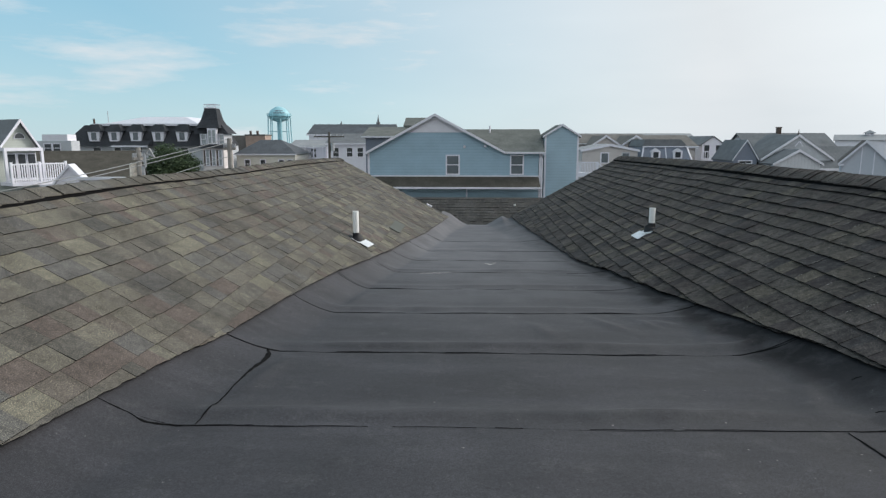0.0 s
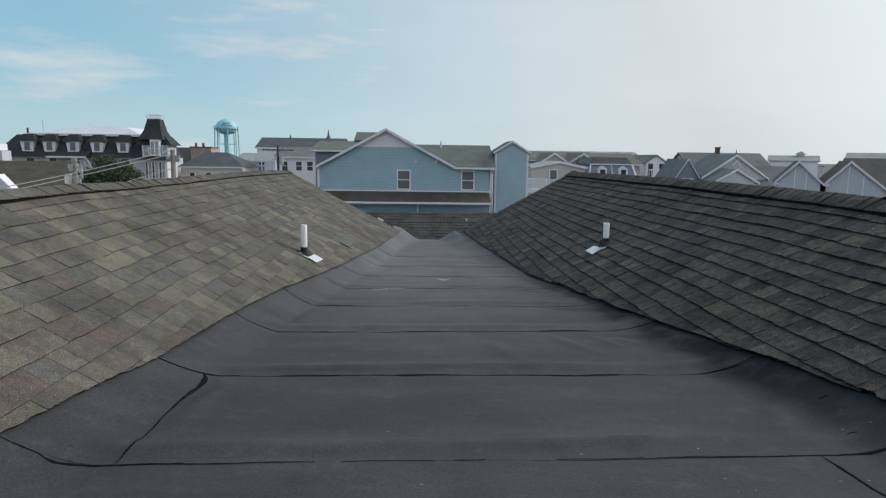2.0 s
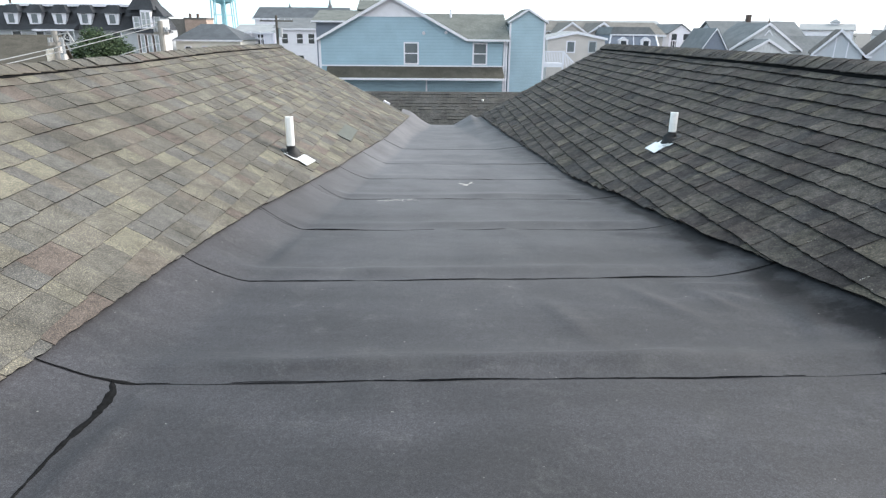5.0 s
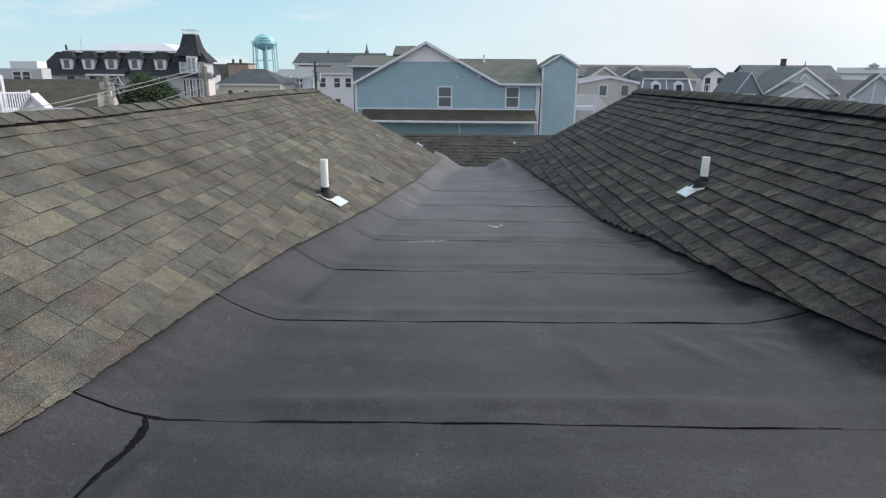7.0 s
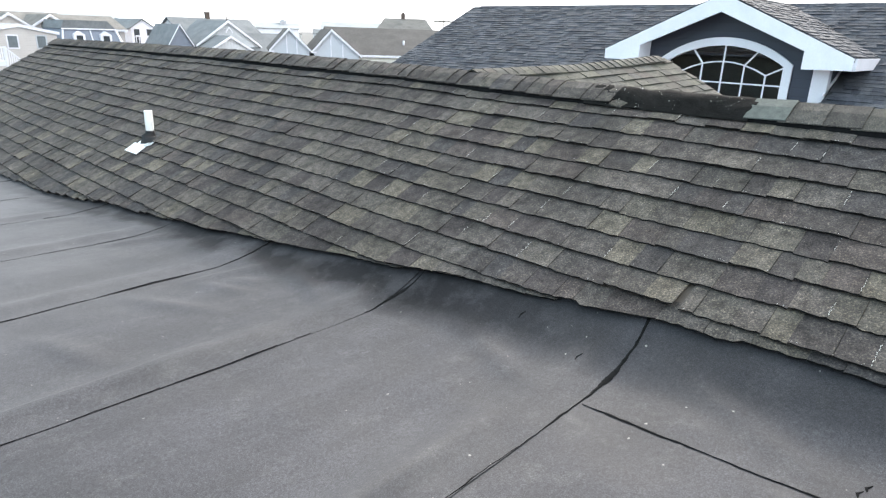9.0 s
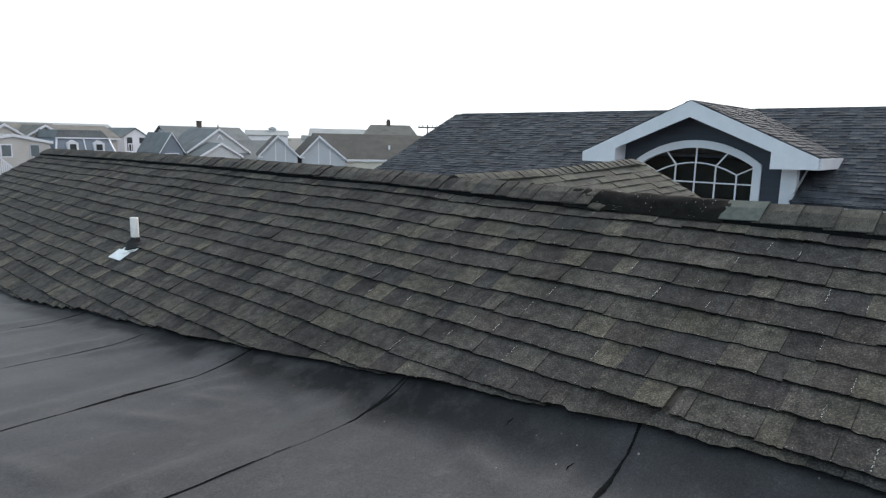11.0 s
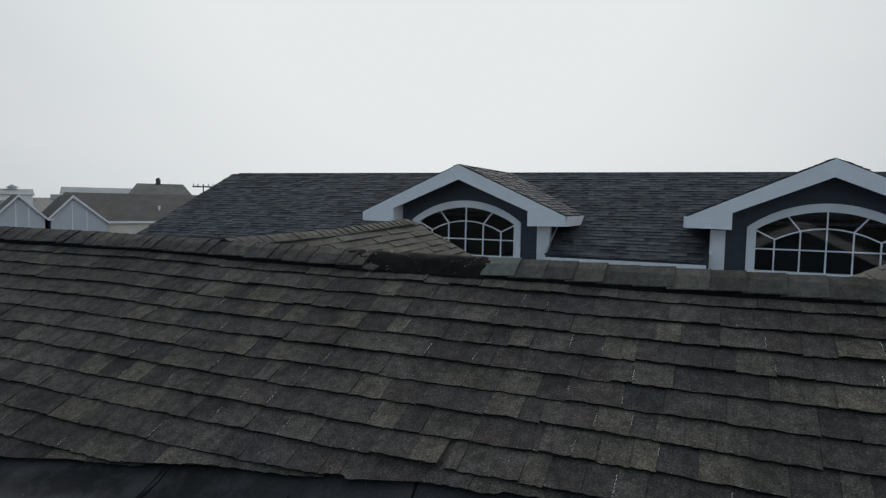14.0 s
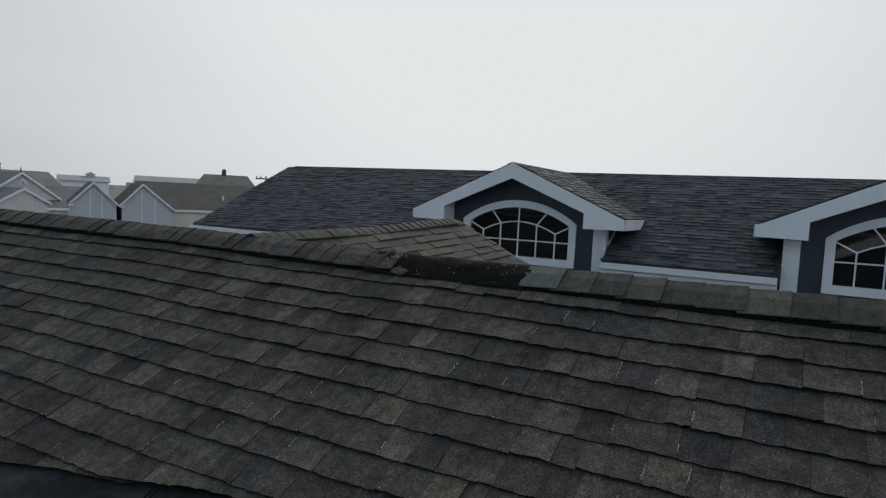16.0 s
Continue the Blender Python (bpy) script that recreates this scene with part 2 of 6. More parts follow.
curtain_pane = plain("pane with a pale curtain behind", (0.34, 0.37, 0.38), 0.15, vary=0.25, scale=3, spec=0.5)
glass = glass_material()
# near-black colour stands in for the darkness inside the room
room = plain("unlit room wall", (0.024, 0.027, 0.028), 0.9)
navy = siding("navy lap siding", (0.031, 0.038, 0.058), 0.12)
blue = siding("blue lap siding", (0.32, 0.455, 0.545), 0.19)
blue_pale = siding("pale blue lap siding", (0.37, 0.50, 0.58), 0.19)
grey_sid = siding("grey upright siding", (0.58, 0.59, 0.62), 0.3, True)
grey_board = plain("pale grey gable boards", (0.50, 0.52, 0.57), 0.6, vary=0.05, scale=1.0, fine=9)
grey_lap = siding("grey lap siding", (0.50, 0.52, 0.55), 0.12)
slate_sid = siding("slate blue siding", (0.19, 0.215, 0.27), 0.12)
beige = siding("beige lap siding", (0.55, 0.51, 0.49), 0.12)
sage = siding("sage green siding", (0.43, 0.46, 0.42), 0.12)
# brown_roof, slate_far, grey_roof, pale_roof: lightened to put distance haze in the colour
brown_roof = plain("brown asphalt roof", (0.165, 0.156, 0.146), 0.92, vary=0.25, scale=0.9, fine=7, spec=0.15)
slate_far = plain("dark slate roof", (0.10, 0.108, 0.12), 0.9, vary=0.2, scale=0.8, fine=6, spec=0.15)
terrace_roof = plain("dark brown terrace roof", (0.095, 0.088, 0.085), 0.92, vary=0.2, scale=0.9, fine=8, spec=0.15)
deep_brown = plain("weathered dark brown roof", (0.085, 0.078, 0.066), 0.92, vary=0.3, scale=1.5, fine=11, spec=0.12)
grey_roof = plain("grey asphalt roof", (0.17, 0.178, 0.186), 0.92, vary=0.22, scale=0.9, fine=7, spec=0.15)
pale_roof = plain("haze-pale grey roof", (0.30, 0.31, 0.32), 0.92, vary=0.15, scale=0.6, fine=5, spec=0.15)
green_roof = plain("mossy dark roof", (0.15, 0.157, 0.146), 0.92, vary=0.25, scale=1.2, fine=9, spec=0.15)
black_roof = plain("charcoal mansard slate", (0.048, 0.051, 0.058), 0.85, vary=0.3, scale=0.8, fine=5, spec=0.2)
red_brick = plain("orange brick", (0.40, 0.30, 0.25), 0.9, vary=0.2, scale=2)
brick_dark = plain("dark chimney brick", (0.10, 0.075, 0.065), 0.9, vary=0.25, scale=4)
aqua = plain("aqua tank paint", (0.33, 0.60, 0.67), 0.5, vary=0.1, scale=0.4)
pole_wood = plain("grey pole timber", (0.27, 0.255, 0.235), 0.9, vary=0.25, scale=3)
dark_wood = plain("dark pole timber", (0.10, 0.09, 0.08), 0.9, vary=0.25, scale=3)
rusty = plain("rust-stained white paint", (0.66, 0.60, 0.52), 0.7, vary=0.4, scale=7)
wire_mat = plain("pale cable", (0.38, 0.38, 0.38), 0.6)
steel = plain("galvanised steel", (0.42, 0.43, 0.45), 0.4, 0.7)
bark = plain("bark", (0.09, 0.07, 0.05), 0.95, vary=0.3)
asphalt = plain("asphalt ground", (0.085, 0.085, 0.085), 0.95, vary=0.3, scale=0.12, fine=2)
grass_mat = plain("mown grass", (0.06, 0.10, 0.035), 0.95, vary=0.35, scale=0.5, fine=9)
deck_mat = plain("roof deck boards", (0.12, 0.10, 0.085), 0.9, vary=0.2)


def leaf_material():
    m, N, b = material("leaf")
    rnd = N.add("ShaderNodeNewGeometry").outputs["Random Per Island"]
    N.put(b, "Base Color", N.ramp(rnd, [(0.0, (0.020, 0.038, 0.016)), (0.5, (0.036, 0.064, 0.024)), (1.0, (0.058, 0.092, 0.036))]))
    N.put(b, "Roughness", 0.7)
    return m


leaf_mat = leaf_material()


# ---- mesh helpers ----
class Geo:
    """Collects vertices and faces of one mesh."""

    def __init__(self):
        self.v, self.f, self.smooth = [], [], False

    def add(self, verts, faces):
        n = len(self.v)
        self.v += [tuple(p) for p in verts]
        self.f += [tuple(i + n for i in f) for f in faces]
        return self

    def box(self, x0, x1, y0, y1, z0, z1):
        v = [(x, y, z) for z in (z0, z1) for y in (y0, y1) for x in (x0, x1)]
        return self.add(v, [(0, 2, 3, 1), (4, 5, 7, 6), (0, 1, 5, 4), (1, 3, 7, 5), (3, 2, 6, 7), (2, 0, 4, 6)])

    def prism(self, poly, a, b, axis="y"):
        """A polygon in the x-z plane (axis y) or y-z plane (axis x), pushed from a to b."""
        put = (lambda p, s: (p[0], s, p[1])) if axis == "y" else (lambda p, s: (s, p[0], p[1]))
        n = len(poly)
        v = [put(p, a) for p in poly] + [put(p, b) for p in poly]
        f = [tuple(range(n)), tuple(reversed(range(n, 2 * n)))] + [(i, n + i, n + (i + 1) % n, (i + 1) % n) for i in range(n)]
        return self.add(v, f)

    def beam(self, p, q, w, h):
        """A squared bar between two points, h along the upright side."""
        p, q = Vector(p), Vector(q)
        d = (q - p).normalized()
        side = d.cross(Vector((0, 0, 1)))
        side = side.normalized() if side.length > 1e-4 else Vector((1, 0, 0))
        up = side.cross(d)
        v = [e + side * (sx * w / 2) + up * (sz * h / 2) for e in (p, q) for sx, sz in ((-1, -1), (1, -1), (1, 1), (-1, 1))]
        return self.add(v, [(0, 1, 2, 3), (7, 6, 5, 4), (0, 4, 5, 1), (1, 5, 6, 2), (2, 6, 7, 3), (3, 7, 4, 0)])

    def tube(self, pts, radii, n=12, caps=True):
        pts = [Vector(p) for p in pts]
        rings = []
        for i, p in enumerate(pts):
            d = (pts[min(i + 1, len(pts) - 1)] - pts[max(i - 1, 0)]).normalized()
            a = d.orthogonal().normalized() if abs(d.z) < 0.95 else Vector((1, 0, 0))
            b = d.cross(a).normalized()
            a = b.cross(d)
            r = radii[i] if isinstance(radii, (list, tuple)) else radii
            rings.append([p + a * (r * math.cos(2 * math.pi * k / n)) + b * (r * math.sin(2 * math.pi * k / n)) for k in range(n)])
        v = [q for ring in rings for q in ring]
        f = [(i * n + k, i * n + (k + 1) % n, (i + 1) * n + (k + 1) % n, (i + 1) * n + k) for i in range(len(pts) - 1) for k in range(n)]
        if caps:
            f += [tuple(reversed(range(n))), tuple(range((len(pts) - 1) * n, len(pts) * n))]
        return self.add(v, f)

    def grid(self, fn, us, vs):
        n = len(vs)
        v = [fn(u, w) for u in us for w in vs]
        f = [(i * n + j, (i + 1) * n + j, (i + 1) * n + j + 1, i * n + j + 1) for i in range(len(us) - 1) for j in range(n - 1)]
        return self.add(v, f)

    def mesh(self, name, mat, smooth=False):
        me = bpy.data.meshes.new(name)
        me.from_pydata(self.v, [], self.f)
        me.materials.append(mat)
        if smooth:
            me.polygons.foreach_set("use_smooth", [True] * len(me.polygons))
        me.update()
        return me


def thing(name, m, label, category, group="", kind=""):
    ob = new(name)
    ob.empty_display_size = 0.2
    ob.matrix_basis = m
    return tagged(ob, label, category, group, kind)


def part(name, geo, mat, parent, label="", smooth=False, kind=""):
    """One mesh under a thing or part, in its parent's coordinates."""
    ob = new(name, geo.mesh(name, mat, smooth))
    ob.parent = parent
    return tagged(ob, label, kind=kind)


def alone(name, geo, mat, m, label, category, group="", kind="", smooth=False):
    ob = new(name, geo.mesh(name, mat, smooth))
    ob.matrix_basis = m
    return tagged(ob, label, category, group, kind)


def lerp(table, y):
    return float(np.interp(y, [p[0] for p in table], [p[1] for p in table]))


def wob(x, y, s, seed=0.0):
    return noise.noise((x * s + seed, y * s - seed, seed * 1.7))


# ---- our own roof: plan ----
XR, XL = 3.126, -2.15                # the two ridges
END_L, END_R, BACK = 11.55, 12.1, -2.6   # gable ends ahead, and where the roof goes on behind
EDGE_R = [(-2.6, 2.2), (0.5, 2.08), (1.46, 2.05), (2.06, 2.04), (2.45, 1.965), (2.86, 1.92), (3.3, 1.852), (3.9, 1.76), (4.5, 1.68), (5.0, 1.628), (5.9, 1.54), (6.6, 1.435), (7.6, 1.374), (9.6, 1.23), (12.1, 1.06)]
EDGE_L = [(-2.6, -1.35), (1.55, -1.15), (2.35, -1.08), (2.94, -1.015), (3.9, -0.93), (4.4, -0.885), (4.9, -0.832), (5.9, -0.69), (6.65, -0.59), (8.6, -0.365), (11.6, -0.12)]
RIDGE_R = [(-2.6, 0.802), (1.0, 0.803), (2.2, 0.806), (2.9, 0.807), (4.4, 0.828), (6.5, 0.836), (9.0, 0.82), (12.1, 0.79)]
RIDGE_L = [(-2.6, 0.826), (3.0, 0.828), (3.3, 0.838), (3.8, 0.843), (4.4, 0.840), (5.2, 0.826), (6.4, 0.824), (8.3, 0.828), (10.0, 0.81), (11.6, 0.78)]
PITCH_R = [(1.5, 0.534), (3.5, 0.557), (6.4, 0.598), (9.0, 0.584), (12.0, 0.548)]
PITCH_L = [(2.0, 0.612), (3.4, 0.612), (5.0, 0.585), (7.0, 0.562), (9.0, 0.552), (12.0, 0.528)]
RUN = 0.876                          # level run for each metre down the slope
SEAMS = [-2.5, -0.5, 0.95, 2.02, 2.996, 3.952, 4.87, 5.77, 6.62, 7.5, 8.7, 12.0]


def slope_r(y, v, lift=0.0):
    """A point on the slope v metres down from the ridge, raised by lift along its normal."""
    s = lerp(PITCH_R, y)
    run = v * RUN
    z = lerp(RIDGE_R, y) - s * run + 0.010 * wob(y, v, 0.9, 3.1)
    return Vector((XR - run, y, z)) + Vector((-s, 0, 1)).normalized() * lift


def slope_l(y, v, lift=0.0):
    run = v * RUN
    s = lerp(PITCH_L, y)
    z = lerp(RIDGE_L, y) - s * run + 0.010 * wob(y, v, 0.9, 8.4)
    return Vector((XL + run, y, z)) + Vector((s, 0, 1)).normalized() * lift


def valley_z(y):
    return 0.2 - 0.0575 * y


def sheet_z(x, y):
    """The height of the sheet roofing: flat in the middle, swept up to both shingle edges."""
    xl, xr = lerp(EDGE_L, y), lerp(EDGE_R, y)
    z = valley_z(y)
    wl = lerp([(5.0, 0.27), (7.7, 0.23), (10.0, 0.21), (12.0, 0.34)], y) + 0.04 * wob(y, 0, 0.8, 5)
    wr = lerp([(5.0, 0.27), (6.5, 0.23), (7.8, 0.28), (9.0, 0.34), (12.0, 0.46)], y) + 0.03 * wob(y, 0, 0.9, 9)
    if x < xl + wl:
        top = slope_l(y, (xl - XL) / RUN).z - 0.012
        u = (xl + wl - x) / wl
        z = z + (top - z) * u ** lerp([(5.0, 1.5), (8.0, 1.2)], y) if u < 1 else top + 0.5 * (xl - x)
    elif x > xr - wr:
        top = slope_r(y, (XR - xr) / RUN).z - 0.012
        u = (x - xr + wr) / wr
        z = z + (top - z) * u ** lerp([(5.0, 1.5), (7.0, 1.1), (9.0, 1.0)], y) if u < 1 else top + 0.5 * (x - xr)
    curl = max(0.0, min(1.0, (y - 10.4) / 1.6)) ** 1.5
    z += curl * (0.085 * max(0.0, 1 - abs(x - 0.90) / (0.30 if x < 0.90 else 0.11)) + 0.03 * math.exp(-(((x + 0.10) / 0.15) ** 2)))
    return z + 0.006 * wob(x, y, 1.1, 2) + 0.003 * wob(x, y, 3.7, 4)


# ---- sheet roofing ----
SLANT = {3: 0.018, 4: 0.019, 5: 0.022}     # how far a seam runs off square, for each metre across


def seam_y(k, x):
    return SEAMS[k] + SLANT.get(k, 0.0) * (x - 0.4)


# slack folds in the sheets: both ends, height and width
FOLDS = ((1.02, 3.84, 1.22, 3.42, 0.008, 0.045), (1.28, 3.82, 1.40, 3.55, 0.008, 0.04), (0.62, 3.7, 0.74, 3.3, 0.006, 0.05), (1.28, 3.86, 1.62, 3.79, 0.011, 0.035), (1.38, 3.76, 1.52, 3.66, 0.008, 0.035), (1.22, 4.78, 1.5, 4.72, 0.011, 0.04), (1.05, 5.68, 1.35, 5.62, 0.010, 0.04), (1.58, 2.2, 1.74, 2.6, 0.008, 0.05), (0.7, 2.13, 1.35, 2.19, 0.009, 0.035),
         (-0.5, 2.09, 0.25, 2.12, 0.009, 0.035), (-0.72, 2.35, -0.66, 2.85, 0.009, 0.04), (0.2, 3.11, 1.0, 3.15, 0.009, 0.035), (-0.5, 3.10, 0.0, 3.09, 0.008, 0.03), (-0.62, 4.2, -0.55, 4.6, 0.007, 0.05), (1.66, 1.35, 1.9, 1.9, 0.007, 0.05), (1.55, 3.2, 1.66, 3.6, 0.008, 0.05))


def folds(x, y):
    z = 0.0
    for x0, y0, x1, y1, h, w in FOLDS:
        if min(x0, x1) - 0.2 < x < max(x0, x1) + 0.2 and min(y0, y1) - 0.2 < y < max(y0, y1) + 0.2:
            f = max(0.0, min(1.0, ((x - x0) * (x1 - x0) + (y - y0) * (y1 - y0)) / ((x1 - x0) ** 2 + (y1 - y0) ** 2)))
            d = math.hypot(x - x0 - f * (x1 - x0) + 0.02 * wob(x, y, 4, 1), y - y0 - f * (y1 - y0) + 0.02 * wob(x, y, 4, 2))
            z += 1.5 * h * math.exp(-((d / w) ** 2)) * math.sin(math.pi * (0.12 + 0.76 * f))
    return z


def lip(x, k):
    """How proud the front edge of the k-th sheet stands: glued flat in places, lifted in others."""
    return 0.003 * max(0.05, min(1.15, 0.5 + 1.7 * wob(x, k * 2.3, 2.2, 3)))


def lap_z(x, y, k):
    """The top of the k-th sheet: a thin lap at its front edge, then a slack ripple along the seam."""
    d = max(y - seam_y(k, x), 0.0)
    side = max(0.0, min(1.0, (x - lerp(EDGE_L, y) - 0.03) / 0.22, (lerp(EDGE_R, y) - 0.03 - x) / 0.22))
    z = sheet_z(x, y) + folds(x, y) + lip(x, k) * (1 - min(d / 0.45, 1.0)) ** 2
    z += side * (0.013 + 0.022 * wob(x, k * 3.1, 1.3, 6) + 0.007 * wob(x, k * 3.1, 3.9, 7)) * math.exp(-(((d - 0.13) / 0.055) ** 2))
    z -= side * (0.003 + 0.006 * wob(x, k * 5.3, 1.9, 2)) * math.exp(-(((d - 0.30) / 0.07) ** 2))
    z += side * 0.007 * max(0.0, wob(x * 2.2, y * 0.7, 1.6, k)) * math.sin(9 * y + 3 * x)
    return z - (0.006 if y > seam_y(k + 1, x) + 0.012 else 0.0)


def top_z(x, y):
    k = max([0] + [i for i in range(len(SEAMS) - 1) if seam_y(i, x) <= y])
    return lap_z(x, y, k)


def build_sheets():
    roof = thing("flat_roof", pose(0.4, 5, -0.1), "weathered dark grey sheet roofing in a shallow valley between two shingle slopes", "flat roof", kind="structure")
    base = Vector((0.4, 5, -0.1))
    for k in range(len(SEAMS) - 1):
        y0, y1 = SEAMS[k], SEAMS[k + 1] + 0.06
        fine = 0.5 < y0 < 6
        nx, ny = (150, 46) if fine else (60, 12)
        g = Geo()

        def at(u, w):
            skew = 0.010 * wob(u * 3, k * 7.3, 2.0, 1.3) + 0.004 * wob(u * 3, k * 7.3, 9.0, 2.2) - 0.003
            y = y0 + (y1 - y0) * w
            xl, xr = lerp(EDGE_L, y) - 0.14, lerp(EDGE_R, y) + 0.14
            x = xl + (xr - xl) * u
            y += (skew + seam_y(k, x) - y0) * (1 - w) + (seam_y(k + 1, x) - SEAMS[k + 1]) * w
            z = lap_z(x, y, k)
            return Vector((x, y, z)) - base

        ws = [0, 0.006, 0.015, 0.03, 0.05, 0.07, 0.09, 0.11, 0.13, 0.16, 0.19] + list(np.linspace(0.23, 1, ny - 11)) if fine else list(np.linspace(0, 1, ny))
        g.grid(at, list(np.linspace(0, 1, nx)), ws)
        n = len(ws)
        # the front lip of the lap
        g.add([Vector(g.v[i * n]) for i in range(nx)] + [Vector(g.v[i * n]) - Vector((0, 0, 0.003)) for i in range(nx)], [(i, nx + i, nx + i + 1, i + 1) for i in range(nx - 1)])
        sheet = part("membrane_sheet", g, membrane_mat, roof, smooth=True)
        # soot along the right edge with the shade of the swept-up sheet painted in
        dirt_shade = sheet.data.attributes.new("soot_shade", "FLOAT", "POINT")
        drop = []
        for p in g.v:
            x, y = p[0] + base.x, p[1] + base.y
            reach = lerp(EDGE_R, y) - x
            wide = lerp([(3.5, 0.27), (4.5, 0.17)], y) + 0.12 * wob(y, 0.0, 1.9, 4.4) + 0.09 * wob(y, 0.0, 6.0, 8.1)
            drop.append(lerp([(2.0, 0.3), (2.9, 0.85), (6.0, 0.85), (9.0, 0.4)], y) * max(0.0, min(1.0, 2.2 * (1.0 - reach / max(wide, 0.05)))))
        dirt_shade.data.foreach_set("value", drop)
        # paler colour on the slack ripples behind a seam
        fall = sheet.data.attributes.new("seam_pale", "FLOAT", "POINT")
        left = []
        for p in g.v:
            x, y = p[0] + base.x, p[1] + base.y
            d = y - seam_y(k, x)
            inner = max(0.0, min(1.0, (x - lerp(EDGE_L, y) - 0.05) / 0.3, (lerp(EDGE_R, y) - 0.05 - x) / 0.3))
            left.append(inner * max(0.0, 0.45 + 1.3 * wob(x, k * 3.1, 1.3, 6)) * (math.exp(-(((d - 0.085) / 0.05) ** 2)) + 0.5 * math.exp(-(((d - 0.2) / 0.09) ** 2))))
        fall.data.foreach_set("value", left)
        # dust and painted-in sky sheen make the sheets paler farther along
        sheen = sheet.data.attributes.new("far_sheen", "FLOAT", "POINT")
        sheen.data.foreach_set("value", [max(0.0, min(1.0, (p[1] + base.y - 3.0) / 4.0)) * max(0.0, min(1.0, 1.65 - 1.2 * abs(p[0] + base.x - 0.55 + 0.03 * (p[1] + base.y)))) for p in g.v])

    def crack(line, seed, label=""):
        """A ragged black line of seam tar along a way on the sheet: rows of x, y and width."""
        g, pts = Geo(), []
        for p, q in zip(line, line[1:]):
            n = max(2, int(math.hypot(q[0] - p[0], q[1] - p[1]) / 0.012))
            pts += [tuple(a + (c - a) * i / n for a, c in zip(p, q)) for i in range(n)]
        pts.append(line[-1])
        rows = []
        for i, (x, y, w) in enumerate(pts):
            a, b = pts[max(i - 1, 0)], pts[min(i + 1, len(pts) - 1)]
            d = Vector((b[0] - a[0], b[1] - a[1])).normalized()
            w = max(0.0004, 0.66 * w * (1 + 0.6 * wob(x, y, 9, seed) + 0.5 * wob(x, y, 31, seed) + 0.4 * wob(x, y, 80, seed)))
            k = 0.006 * wob(x, y, 6, seed) + 0.003 * wob(x, y, 25, seed) + 0.0012 * wob(x, y, 70, seed)
            x, y = x - d.y * k, y + d.x * k
            rows.append([(x - d.y * w * e, y + d.x * w * e) for e in (-0.5, 0.0, 0.5)])
        lifts = (0.0008, 0.0025, 0.0008)
        v = [Vector((x, y, max(top_z(x, y), top_z(x, y + 0.012), top_z(x, y - 0.012)) + lifts[j])) - base for r in rows for j, (x, y) in enumerate(r)]
        g.add(v, [(i * 3 + j, i * 3 + j + 1, i * 3 + j + 4, i * 3 + j + 3) for i in range(len(rows) - 1) for j in range(2)])
        part("seam_tar", g, tar, roof, label)

    rnd = random.Random(41)
    for k, y in enumerate(SEAMS[2:9]):
        xl, xr = lerp(EDGE_L, y) + 0.26, lerp(EDGE_R, y) - 0.24
        near = y < 4.5
        x = xl
        while x < xr - 0.1:
            run, gap = rnd.uniform(0.06, 0.4 if near else 0.35), rnd.uniform(0.04, 0.26) if near else rnd.uniform(0.15, 0.8)
            e, w = min(x + run, xr), rnd.uniform(0.001, 0.0036) if near else rnd.uniform(0.0008, 0.0022)
            e = min(e, 0.98) if k == 1 and x < 0.9 else e
            if not (k == 1 and (x > 0.9 or x < -0.5)):
                crack([(q, seam_y(k + 2, q) - 0.004, f) for q, f in ((x, 0.001), ((x + e) / 2, w), (e, 0.001))], k * 3.3 + x)
            x = e + gap
    crack([(-0.767, 2.0, 0.008), (-0.772, 2.19, 0.010), (-0.783, 2.45, 0.013), (-0.787, 2.60, 0.017), (-0.782, 2.70, 0.022), (-0.776, 2.78, 0.030), (-0.775, 2.86, 0.044), (-0.786, 2.92, 0.034), (-0.804, 2.96, 0.018), (-0.812, 2.975, 0.012)], 4.0, "wide ragged black tar line")
    crack([(-0.73, 2.970, 0.006), (-0.775, 2.972, 0.022), (-0.82, 2.970, 0.014), (-0.88, 2.967, 0.010), (-0.95, 2.966, 0.009), (-1.02, 2.965, 0.003)], 9.0)
    crack([(-0.55, 2.0, 0.003), (-0.72, 2.0, 0.009), (-0.86, 1.99, 0.014), (-0.94, 1.97, 0.022), (-1.0, 1.985, 0.008), (-1.06, 1.99, 0.012), (-1.13, 1.99, 0.003)], 2.5)
    crack([(-0.55, 3.927, 0.004), (-0.68, 3.924, 0.016), (-0.82, 3.922, 0.010), (-0.96, 3.92, 0.004)], 5.1)
    crack([(-0.60, 4.86, 0.003), (-0.70, 4.89, 0.010), (-0.84, 4.9, 0.004)], 6.1)
    crack([(-0.42, 5.78, 0.002), (-0.5, 5.8, 0.010), (-0.66, 5.85, 0.003)], 6.7)
    crack([(1.60, 3.02, 0.005), (1.70, 3.02, 0.010), (1.74, 3.015, 0.026), (1.79, 3.005, 0.024), (1.85, 3.0, 0.012), (1.93, 3.01, 0.006)], 7.7)
    crack([(1.50, 3.973, 0.003), (1.61, 3.976, 0.010), (1.72, 3.978, 0.010), (1.80, 3.975, 0.004)], 8.8)
